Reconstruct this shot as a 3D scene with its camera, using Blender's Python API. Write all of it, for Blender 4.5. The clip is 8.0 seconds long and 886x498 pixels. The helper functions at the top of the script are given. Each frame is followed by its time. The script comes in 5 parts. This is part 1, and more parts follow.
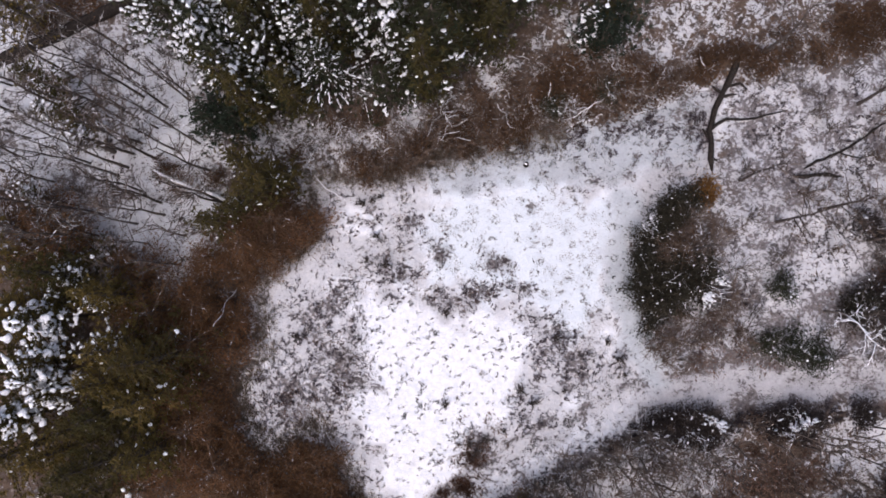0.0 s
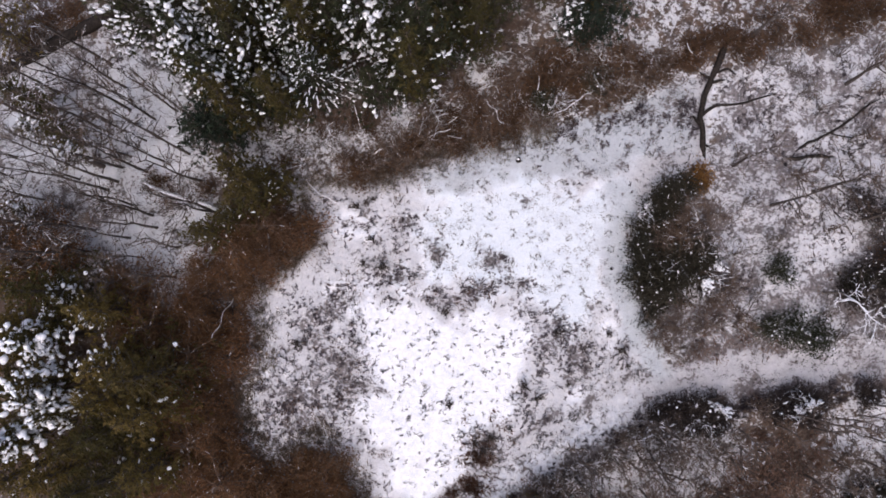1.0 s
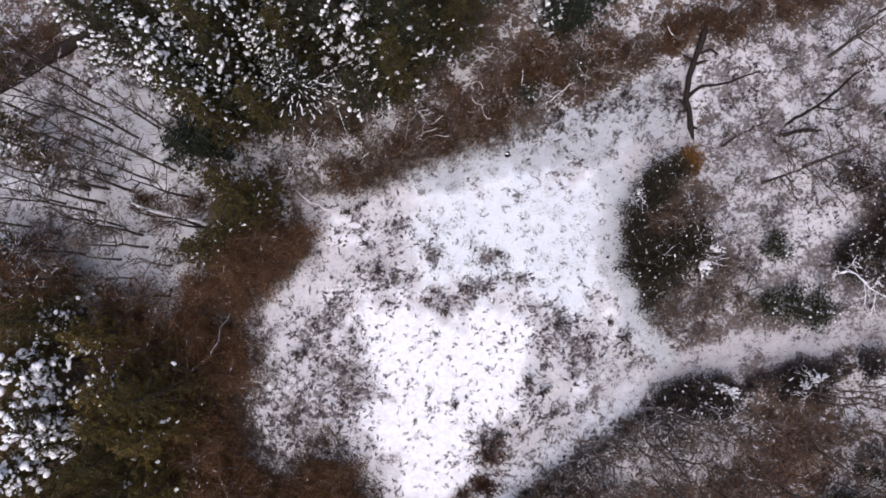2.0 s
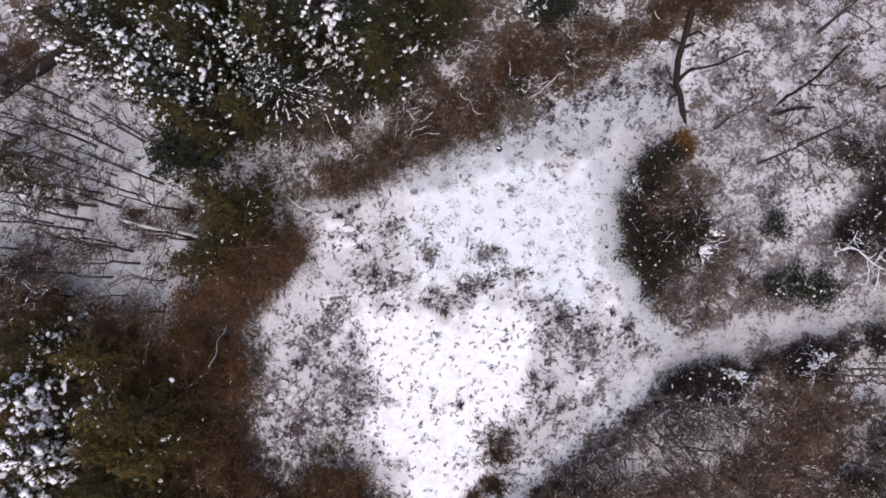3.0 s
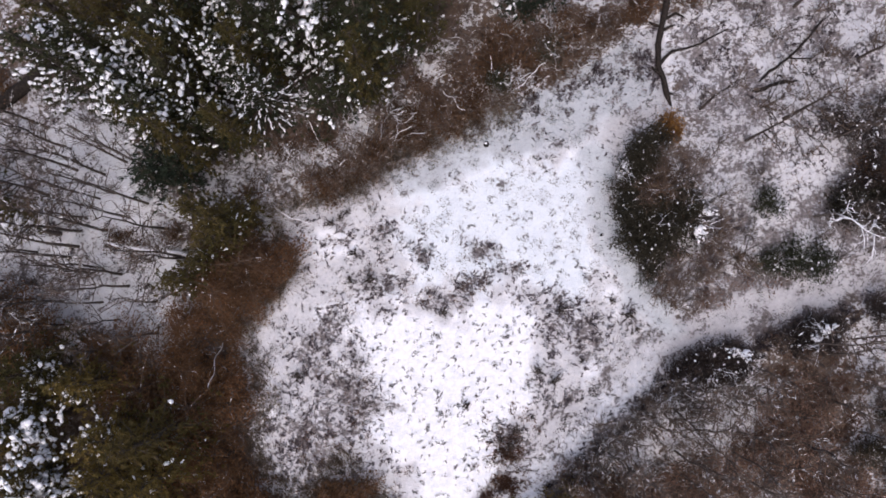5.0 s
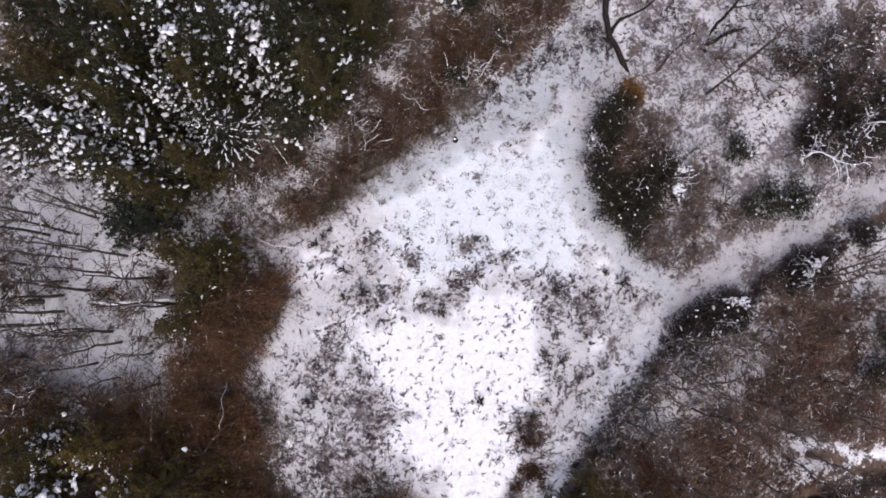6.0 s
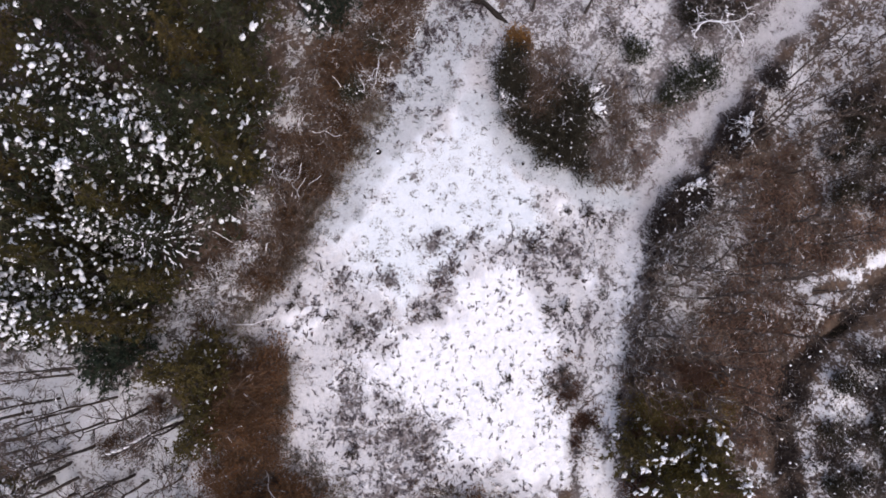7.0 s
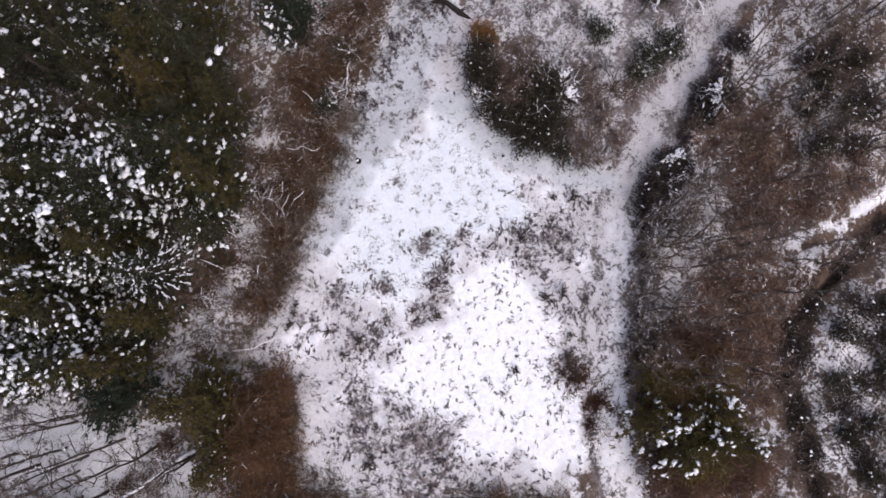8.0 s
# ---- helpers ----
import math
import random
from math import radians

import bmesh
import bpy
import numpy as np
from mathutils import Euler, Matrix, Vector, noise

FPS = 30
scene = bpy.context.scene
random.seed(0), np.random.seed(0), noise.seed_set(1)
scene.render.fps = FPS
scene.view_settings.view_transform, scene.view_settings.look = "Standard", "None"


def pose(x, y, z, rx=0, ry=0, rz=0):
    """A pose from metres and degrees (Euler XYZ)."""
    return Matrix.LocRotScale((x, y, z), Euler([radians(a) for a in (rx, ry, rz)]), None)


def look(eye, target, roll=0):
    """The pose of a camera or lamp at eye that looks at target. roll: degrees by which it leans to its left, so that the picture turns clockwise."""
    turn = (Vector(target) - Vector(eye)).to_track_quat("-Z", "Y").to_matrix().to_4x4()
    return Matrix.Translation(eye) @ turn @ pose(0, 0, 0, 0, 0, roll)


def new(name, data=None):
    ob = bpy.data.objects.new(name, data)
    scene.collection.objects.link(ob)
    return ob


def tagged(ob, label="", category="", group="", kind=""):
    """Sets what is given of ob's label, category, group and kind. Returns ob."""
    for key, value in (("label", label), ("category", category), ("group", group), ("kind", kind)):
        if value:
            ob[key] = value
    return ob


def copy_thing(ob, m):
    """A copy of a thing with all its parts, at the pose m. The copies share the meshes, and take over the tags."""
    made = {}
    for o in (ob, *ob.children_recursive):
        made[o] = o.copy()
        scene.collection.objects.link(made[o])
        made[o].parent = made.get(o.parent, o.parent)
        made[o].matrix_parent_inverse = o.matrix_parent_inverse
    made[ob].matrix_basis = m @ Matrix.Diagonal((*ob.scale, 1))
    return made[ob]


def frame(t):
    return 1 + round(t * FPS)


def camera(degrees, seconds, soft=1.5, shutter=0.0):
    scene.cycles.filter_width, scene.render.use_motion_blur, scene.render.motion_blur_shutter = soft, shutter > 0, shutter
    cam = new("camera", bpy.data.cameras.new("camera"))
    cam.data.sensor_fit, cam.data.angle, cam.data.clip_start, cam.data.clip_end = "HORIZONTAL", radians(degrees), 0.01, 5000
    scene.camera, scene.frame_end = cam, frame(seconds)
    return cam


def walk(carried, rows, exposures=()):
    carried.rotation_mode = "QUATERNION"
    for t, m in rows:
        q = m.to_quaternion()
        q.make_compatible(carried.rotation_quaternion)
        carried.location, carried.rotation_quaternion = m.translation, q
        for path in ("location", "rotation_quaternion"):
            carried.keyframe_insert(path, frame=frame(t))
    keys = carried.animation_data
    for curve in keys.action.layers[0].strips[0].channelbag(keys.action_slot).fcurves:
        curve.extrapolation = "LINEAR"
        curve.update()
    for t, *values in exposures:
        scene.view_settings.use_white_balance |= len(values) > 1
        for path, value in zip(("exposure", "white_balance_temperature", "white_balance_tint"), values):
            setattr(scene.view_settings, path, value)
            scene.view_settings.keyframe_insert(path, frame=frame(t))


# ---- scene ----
cam = camera(71.0, 8.0, soft=1.7)
walk(cam, [
    (0.0, pose(-0.00, -0.00, 39.99, 4.31, 2.25, 2.12)),
    (0.5, pose(-0.01, -0.03, 39.81, 4.33, 2.17, 2.05)),
    (1.0, pose(-0.13, -0.14, 39.78, 4.37, 1.95, -0.67)),
    (1.5, pose(-0.21, -0.16, 39.71, 4.33, 1.75, -2.93)),
    (3.0, pose(-0.28, -0.24, 38.91, 4.31, 1.51, -7.84)),
    (3.5, pose(-0.38, -0.30, 38.72, 4.38, 1.34, -9.37)),
    (4.0, pose(-0.48, -0.35, 38.59, 4.48, 1.13, -10.71)),
    (4.5, pose(-0.58, -0.43, 38.47, 4.62, 0.99, -11.48)),
    (4.7, pose(-0.60, -0.47, 38.45, 4.67, 0.95, -11.79)),
    (5.3, pose(-0.74, -0.62, 38.44, 4.92, 0.72, -12.75)),
    (5.6, pose(-0.86, -0.73, 38.42, 5.11, 0.55, -14.60)),
    (5.8, pose(-0.93, -0.80, 38.40, 5.24, 0.43, -17.15)),
    (6.0, pose(-1.06, -0.85, 38.33, 5.35, 0.12, -22.01)),
    (6.5, pose(-1.45, -0.85, 38.35, 5.72, -0.68, -35.11)),
    (7.0, pose(-1.62, -0.78, 38.30, 6.04, -1.16, -46.48)),
    (7.5, pose(-1.92, -0.74, 38.27, 6.53, -1.53, -53.28)),
    (8.0, pose(-2.06, -0.74, 38.27, 6.69, -1.64, -53.61)),
], [(0.0, 0.20, 6460, 17)])

# ---- light: an overcast winter sky ----
world = bpy.data.worlds.new("overcast_sky")
scene.world = world
world.use_nodes = True
wn = world.node_tree
sky = wn.nodes.new("ShaderNodeTexSky")
sky.sky_type = "NISHITA"
sky.sun_disc = False
sky.sun_elevation, sky.sun_rotation = radians(60), radians(200)
sky.air_density, sky.dust_density, sky.ozone_density = 1.0, 6.0, 2.0
wn.links.new(sky.outputs[0], wn.nodes["Background"].inputs[0])
wn.nodes["Background"].inputs[1].default_value = 0.13
sun = new("sun", bpy.data.lights.new("sun", "SUN"))
sun.data.energy, sun.data.angle, sun.data.color = 1.0, radians(70), (1.0, 0.96, 0.92)
sun.matrix_world = look((-6, -16, 40), (0, 0, 0))

# ---- materials ----
SNOW = (0.84, 0.86, 0.91)


def shade(name, rough=0.8):
    m = bpy.data.materials.new(name)
    m.use_nodes = True
    n = m.node_tree.nodes
    b = n["Principled BSDF"]
    b.inputs["Roughness"].default_value = rough
    b.inputs["Specular IOR Level"].default_value = 0.2
    return m, m.node_tree, b


def node(tree, kind, **inputs):
    n = tree.nodes.new(kind)
    for key, value in inputs.items():
        slot = n.inputs[key.replace("_", " ")]
        if isinstance(value, bpy.types.NodeSocket):
            tree.links.new(value, slot)
        else:
            slot.default_value = value
    return n


def grain(tree, scale, detail=4.0, rough=0.6, where=None, twist=0.0):
    n = node(tree, "ShaderNodeTexNoise", Scale=scale, Detail=detail, Roughness=rough, Distortion=twist)
    where = where or tree.nodes.new("ShaderNodeTexCoord").outputs["Object"]
    tree.links.new(where, n.inputs["Vector"])
    return n.outputs["Fac"]


def mix(tree, fac, a, b):
    n = tree.nodes.new("ShaderNodeMix")
    n.data_type = "RGBA"
    for slot, value in ((0, fac), (6, a), (7, b)):
        if isinstance(value, bpy.types.NodeSocket):
            tree.links.new(value, n.inputs[slot])
        elif slot:
            n.inputs[slot].default_value = (*value, 1)
        else:
            n.inputs[slot].default_value = value
    return n.outputs[2]


def calc(tree, op, a, b=0.0):
    n = tree.nodes.new("ShaderNodeMath")
    n.operation = op
    for slot, value in enumerate((a, b)):
        if isinstance(value, bpy.types.NodeSocket):
            tree.links.new(value, n.inputs[slot])
        else:
            n.inputs[slot].default_value = value
    return n.outputs[0]


def span(tree, value, a, b, c=0.0, d=1.0):
    n = node(tree, "ShaderNodeMapRange", Value=value, From_Min=a, From_Max=b, To_Min=c, To_Max=d)
    n.interpolation_type = "SMOOTHSTEP"
    return n.outputs[0]


def bumped(tree, bsdf, height, strength, distance):
    n = node(tree, "ShaderNodeBump", Height=height, Strength=strength, Distance=distance)
    tree.links.new(n.outputs[0], bsdf.inputs["Normal"])


def snow_material():
    m, t, b = shade("clumped_snow", 0.65)
    c = mix(t, span(t, grain(t, 9.0), 0.3, 0.7), (0.78, 0.80, 0.86), (0.90, 0.91, 0.94))
    t.links.new(c, b.inputs["Base Color"])
    bumped(t, b, grain(t, 25.0), 0.4, 0.03)
    return m


def wood_material(name, dark, light, dust, fade=0.35):
    """Bark, with a dusting of snow on what faces up."""
    m, t, b = shade(name, 0.9)
    c = mix(t, span(t, grain(t, 7.0, 5.0), 0.3, 0.7), dark, light)
    info = t.nodes.new("ShaderNodeObjectInfo")
    c = mix(t, calc(t, "MULTIPLY", info.outputs["Random"], fade), c, (0.16, 0.13, 0.11))
    up = node(t, "ShaderNodeSeparateXYZ", Vector=t.nodes.new("ShaderNodeNewGeometry").outputs["Normal"]).outputs[2]
    lies = calc(t, "MULTIPLY", span(t, up, 0.35, 0.75), span(t, grain(t, 2.2, 3.0), 0.62 - dust * 0.4, 0.72 - dust * 0.4))
    c = mix(t, lies, c, SNOW)
    t.links.new(c, b.inputs["Base Color"])
    bumped(t, b, grain(t, 40.0), 0.5, 0.02)
    return m


def leaf_material(name, colours, sheen=0.25, dust=0.0):
    """Leaves that vary from one to the next and from tree to tree."""
    m, t, b = shade(name, 0.6)
    ramp = t.nodes.new("ShaderNodeValToRGB")
    while len(ramp.color_ramp.elements) < len(colours):
        ramp.color_ramp.elements.new(0.5)
    for k, (e, c) in enumerate(zip(ramp.color_ramp.elements, colours)):
        e.position, e.color = k / (len(colours) - 1), (*c, 1)
    geo = t.nodes.new("ShaderNodeNewGeometry")
    info = t.nodes.new("ShaderNodeObjectInfo")
    f = calc(t, "ADD", calc(t, "MULTIPLY", geo.outputs["Random Per Island"], 0.16), calc(t, "MULTIPLY", info.outputs["Random"], 0.40))
    f = calc(t, "ADD", f, calc(t, "MULTIPLY", span(t, grain(t, 0.6, 2.0), 0.3, 0.7), 0.44))
    t.links.new(f, ramp.inputs[0])
    c = ramp.outputs[0]
    if dust:
        c = mix(t, calc(t, "MULTIPLY", span(t, grain(t, 3.0, 4.0), 0.66 - 0.3 * dust, 0.72 - 0.3 * dust), 0.9), c, SNOW)
    t.links.new(c, b.inputs["Base Color"])
    b.inputs["Specular IOR Level"].default_value = sheen
    glow = node(t, "ShaderNodeBsdfTranslucent", Color=c)
    both = node(t, "ShaderNodeMixShader", Fac=0.45)
    t.links.new(b.outputs[0], both.inputs[1])
    t.links.new(glow.outputs[0], both.inputs[2])
    t.links.new(both.outputs[0], t.nodes["Material Output"].inputs["Surface"])
    return m


def ground_material():
    """Snow over leaf litter: how much of it lies where is kept in the sheet's own attributes."""
    m, t, b = shade("snowy_ground", 0.85)
    cover = t.nodes.new("ShaderNodeAttribute")
    cover.attribute_name = "snow"
    tone = t.nodes.new("ShaderNodeAttribute")
    tone.attribute_name = "tone"
    thin = t.nodes.new("ShaderNodeAttribute")
    thin.attribute_name = "thin"
    big, mid, fine = grain(t, 0.6, 2.0), grain(t, 1.9, 3.0, 0.6, None, 1.1), grain(t, 5.5, 4.0, 0.65, None, 0.8)
    rough = calc(t, "ADD", calc(t, "MULTIPLY", big, 0.4), calc(t, "ADD", calc(t, "MULTIPLY", mid, 0.6), calc(t, "MULTIPLY", fine, 0.65)))
    level = calc(t, "ADD", cover.outputs["Fac"], calc(t, "MULTIPLY", calc(t, "SUBTRACT", rough, 0.825), span(t, thin.outputs["Fac"], 0.0, 1.0, 2.6, 2.0)))
    lies = calc(t, "ADD", calc(t, "MULTIPLY", span(t, level, 0.46, 0.54), 0.6), calc(t, "MULTIPLY", span(t, level, 0.1, 0.9), 0.4))
    lies = calc(t, "MULTIPLY", lies, span(t, cover.outputs["Fac"], 0.35, 0.95, 0.62, 1.0))
    lies = calc(t, "MULTIPLY", lies, span(t, thin.outputs["Fac"], 0.0, 1.0, 1.0, 0.58))
    brown = mix(t, span(t, grain(t, 1.3, 5.0, 0.7), 0.3, 0.7), (0.038, 0.027, 0.021), (0.115, 0.078, 0.056))
    straw = mix(t, span(t, grain(t, 6.0, 4.0), 0.3, 0.7), (0.109, 0.098, 0.103), (0.243, 0.222, 0.229))
    litter = mix(t, tone.outputs["Fac"], brown, straw)
    white = mix(t, span(t, grain(t, 3.0, 4.0), 0.3, 0.7), (0.76, 0.79, 0.86), (0.90, 0.91, 0.94))
    cool = t.nodes.new("ShaderNodeAttribute")
    cool.attribute_name = "cool"
    white = mix(t, calc(t, "MULTIPLY", thin.outputs["Fac"], 0.8), white, (0.74, 0.745, 0.78))
    white = mix(t, calc(t, "MULTIPLY", cool.outputs["Fac"], 0.7), white, (0.68, 0.775, 0.85))
    t.links.new(mix(t, lies, litter, white), b.inputs["Base Color"])
    bumped(t, b, calc(t, "ADD", calc(t, "MULTIPLY", lies, 0.5), fine), 0.8, 0.06)
    return m


M_SNOW = snow_material()
M_BARK = wood_material("grey_brown_bark", (0.052, 0.041, 0.037), (0.138, 0.115, 0.103), 0.15)
M_DARK = wood_material("wet_dark_bark", (0.039, 0.031, 0.029), (0.098, 0.081, 0.073), 0.2)
M_TWIG = wood_material("brown_twigs", (0.065, 0.044, 0.034), (0.17, 0.12, 0.09), 0.12)
M_GREYTWIG = wood_material("grey_twigs", (0.075, 0.060, 0.053), (0.19, 0.16, 0.14), 0.28)
M_FROSTED = wood_material("snow_laden_branches", (0.07, 0.058, 0.05), (0.18, 0.155, 0.14), 0.7)
M_PALE = wood_material("pale_barkless_wood", (0.26, 0.24, 0.22), (0.46, 0.43, 0.41), 0.9, 0.1)
M_WET = wood_material("wet_black_bark", (0.013, 0.010, 0.009), (0.034, 0.027, 0.023), -0.8, 0.0)
M_LIMB = wood_material("brown_conifer_limbs", (0.030, 0.026, 0.018), (0.060, 0.048, 0.034), -0.6, 0.1)
M_PINE = leaf_material("pine_needles", [(0.022, 0.030, 0.019), (0.048, 0.054, 0.027), (0.088, 0.074, 0.030)])
M_OLIVE = leaf_material("olive_needles", [(0.050, 0.048, 0.018), (0.092, 0.076, 0.024), (0.140, 0.096, 0.032)])
M_FIR = leaf_material("dark_fir_needles", [(0.011, 0.020, 0.015), (0.028, 0.042, 0.028), (0.049, 0.063, 0.036)])
M_RUST = leaf_material("rusty_dead_leaves", [(0.115, 0.066, 0.036), (0.182, 0.097, 0.047), (0.258, 0.128, 0.058)])
M_BROWN = leaf_material("dark_brown_leaves", [(0.074, 0.043, 0.026), (0.132, 0.074, 0.041), (0.195, 0.110, 0.060)])
M_ORANGE = leaf_material("orange_dead_leaves", [(0.13, 0.065, 0.020), (0.26, 0.13, 0.035), (0.34, 0.20, 0.08)])
M_HOLLY = leaf_material("dark_evergreen_leaves", [(0.021, 0.021, 0.015), (0.048, 0.043, 0.029), (0.088, 0.068, 0.045)], 0.25, 0.0)
M_MOSS = leaf_material("green_bramble_leaves", [(0.026, 0.032, 0.018), (0.050, 0.052, 0.030), (0.085, 0.075, 0.046)], 0.3, 0.25)
M_STRAW = leaf_material("dead_grass", [(0.085, 0.066, 0.060), (0.17, 0.14, 0.128), (0.27, 0.235, 0.215)])
M_WEED = leaf_material("dark_dead_weeds", [(0.070, 0.056, 0.064), (0.140, 0.114, 0.126), (0.225, 0.188, 0.200)])
M_LITTER = leaf_material("leaf_litter", [(0.060, 0.040, 0.030), (0.135, 0.085, 0.060), (0.21, 0.145, 0.105)])
M_RUSSET = leaf_material("russet_dead_leaves", [(0.095, 0.054, 0.038), (0.175, 0.098, 0.067), (0.25, 0.155, 0.108)])
M_BRACKEN = leaf_material("faded_bracken", [(0.135, 0.088, 0.066), (0.24, 0.152, 0.112), (0.34, 0.225, 0.165)])
M_OCHRE = leaf_material("olive_brown_needles", [(0.100, 0.084, 0.028), (0.170, 0.124, 0.036), (0.235, 0.150, 0.044)])
M_STUBBLE = leaf_material("grey_stubble", [(0.066, 0.064, 0.060), (0.138, 0.131, 0.122), (0.225, 0.215, 0.20)])
M_DUSK = leaf_material("blackish_brown_leaves", [(0.033, 0.026, 0.025), (0.065, 0.050, 0.045), (0.110, 0.083, 0.070)])
M_SPRIG = leaf_material("dark_dead_sprigs", [(0.031, 0.024, 0.029), (0.066, 0.052, 0.058), (0.126, 0.100, 0.103)])
M_FRINGE = leaf_material("pale_dead_grass", [(0.13, 0.098, 0.072), (0.26, 0.205, 0.155), (0.40, 0.335, 0.27)])
M_GROUND = ground_material()

# ---- geometry helpers ----
rng = np.random.default_rng(7)


class Build:
    """Triangles gathered in arrays, turned into one mesh."""

    def __init__(self):
        self.v, self.f, self.n = [], [], 0

    def add(self, v, f):
        self.v.append(np.asarray(v, float).reshape(-1, 3))
        self.f.append(np.asarray(f, int).reshape(-1, 3) + self.n)
        self.n += len(self.v[-1])

    def tube(self, points, radii, sides=5):
        p, r = np.asarray(points, float), np.asarray(radii, float)
        d = np.gradient(p, axis=0)
        d /= np.linalg.norm(d, axis=1, keepdims=True) + 1e-9
        side = np.cross(d, (0.31, 0.17, 0.93) if abs(d[0, 2]) < 0.9 else (1, 0.1, 0))
        side /= np.linalg.norm(side, axis=1, keepdims=True) + 1e-9
        up = np.cross(side, d)
        a = np.arange(sides) * 2 * np.pi / sides
        ring = p[:, None] + r[:, None, None] * (np.cos(a)[None, :, None] * side[:, None] + np.sin(a)[None, :, None] * up[:, None])
        k = np.arange(len(p) - 1)[:, None] * sides
        i, j = np.arange(sides)[None], (np.arange(sides)[None] + 1) % sides
        f = np.concatenate([np.stack([k + i, k + j, k + sides + j], -1).reshape(-1, 3), np.stack([k + i, k + sides + j, k + sides + i], -1).reshape(-1, 3)])
        top = np.array([[(len(p) - 1) * sides + q, (len(p) - 1) * sides + q + 1, (len(p) - 1) * sides] for q in range(1, sides - 1)])
        self.add(ring.reshape(-1, 3), np.concatenate([f, top]))

    def blades(self, base, way, length, width, bend=0.0):
        """Narrow three-sided leaves from their bases along their ways."""
        base, way = np.asarray(base, float), np.asarray(way, float)
        way = way / (np.linalg.norm(way, axis=1, keepdims=True) + 1e-9)
        n = len(base)
        across = np.cross(way, rng.normal(size=(n, 3)))
        across /= np.linalg.norm(across, axis=1, keepdims=True) + 1e-9
        length, width = np.broadcast_to(length, n)[:, None], np.broadcast_to(width, n)[:, None]
        mid = base + way * length * 0.45
        tip = base + way * length + np.array([0, 0, -1.0]) * bend * length
        v = np.stack([base, mid + across * width / 2, tip, mid - across * width / 2], 1)
        k = np.arange(n)[:, None] * 4
        self.add(v.reshape(-1, 3), np.concatenate([k + [0, 1, 2], k + [0, 2, 3]]))

    def lumps(self, centres, sizes, flat=0.6, rough=0.18):
        """Small uneven rounded lumps."""
        v, f = LUMP
        c, s = np.asarray(centres, float), np.asarray(sizes, float)
        n = len(c)
        turn = rng.uniform(0, 2 * np.pi, n)
        stretch = rng.uniform(0.85, 1.2, (n, 1))
        w = v[None] * (1 + rng.normal(0, rough, (n, len(v), 1)))
        x, y = w[..., 0] * stretch, w[..., 1] / stretch
        ca, sa = np.cos(turn)[:, None], np.sin(turn)[:, None]
        w = np.stack([x * ca - y * sa, x * sa + y * ca, w[..., 2] * flat], -1) * s[:, None, None] + c[:, None]
        self.add(w.reshape(-1, 3), (f[None] + np.arange(n)[:, None, None] * len(v)).reshape(-1, 3))

    def mesh(self, name, material, smooth=False):
        me = bpy.data.meshes.new(name)
        v, f = np.concatenate(self.v), np.concatenate(self.f)
        me.from_pydata(v.tolist(), [], f.tolist())
        if smooth:
            me.polygons.foreach_set("use_smooth", np.ones(len(f), bool))
        me.materials.append(material)
        return me


def make_lump():
    bm = bmesh.new()
    bmesh.ops.create_icosphere(bm, subdivisions=1, radius=1.0)
    v = np.array([q.co[:] for q in bm.verts])
    f = np.array([[q.index for q in g.verts] for g in bm.faces])
    bm.free()
    return v, f


LUMP = make_lump()


def part(name, built, material, parent, label="", smooth=False, kind=""):
    ob = new(name, built.mesh(name, material, smooth))
    ob.parent = parent
    return tagged(ob, label, kind=kind)


def lattice(seed):
    return np.random.default_rng(seed).uniform(-1, 1, (64, 64))


def ripple(x, y, scale, seed):
    """Smooth value noise in -1..1 with bumps about scale metres wide."""
    g = lattice(seed)
    u, w = np.asarray(x, float) / scale + 17.3, np.asarray(y, float) / scale + 5.7
    i, j = np.floor(u).astype(int), np.floor(w).astype(int)
    a, b = u - i, w - j
    a, b = a * a * (3 - 2 * a), b * b * (3 - 2 * b)
    i0, i1, j0, j1 = i % 64, (i + 1) % 64, j % 64, (j + 1) % 64
    return (g[i0, j0] * (1 - a) + g[i1, j0] * a) * (1 - b) + (g[i0, j1] * (1 - a) + g[i1, j1] * a) * b


def clump_meshes():
    """A few uneven lumps of snow, one metre across, shared by all the clumps that lie on trees."""
    made = []
    for k in range(10):
        b = Build()
        lobes = 1 + k % 3
        side = [(0.0, 0.0, 0.0), (0.42, 0.08 * (k - 4), -0.05), (-0.28, 0.34, -0.08)][:lobes]
        b.lumps(side, [(0.5, 0.34, 0.27)[i] for i in range(lobes)], 0.6, 0.12)
        for i, q in enumerate(b.v):
            b.v[i] = q * np.clip(1 + 0.9 * ripple(q[:, 0] * 3 + 5 * k, q[:, 1] * 3 + q[:, 2] * 2, 1.2, 70 + k), 0.5, 1.5)[:, None]
        made.append(b.mesh("snow_clump", M_SNOW, True))
    return made


CLUMPS = clump_meshes()


def snow_clumps(places, sizes, parent, r, single=45):
    """The largest clumps one by one, the small rest joined."""
    order = np.argsort(-sizes)
    for k in order[:single]:
        ob = new("snow_clump", CLUMPS[r.integers(0, len(CLUMPS))])
        ob.parent = parent
        ob.matrix_basis = pose(*places[k], r.normal(0, 12), r.normal(0, 12), r.uniform(0, 360)) @ Matrix.Diagonal((*(2 * sizes[k] * r.uniform(0.85, 1.2, 2)), 2 * sizes[k], 1))
    rest = order[single:]
    if len(rest):
        b = Build()
        b.lumps(places[rest], sizes[rest], 0.55)
        part("fine_snow", b, M_SNOW, parent, "small flecks of snow", True, "stuff")


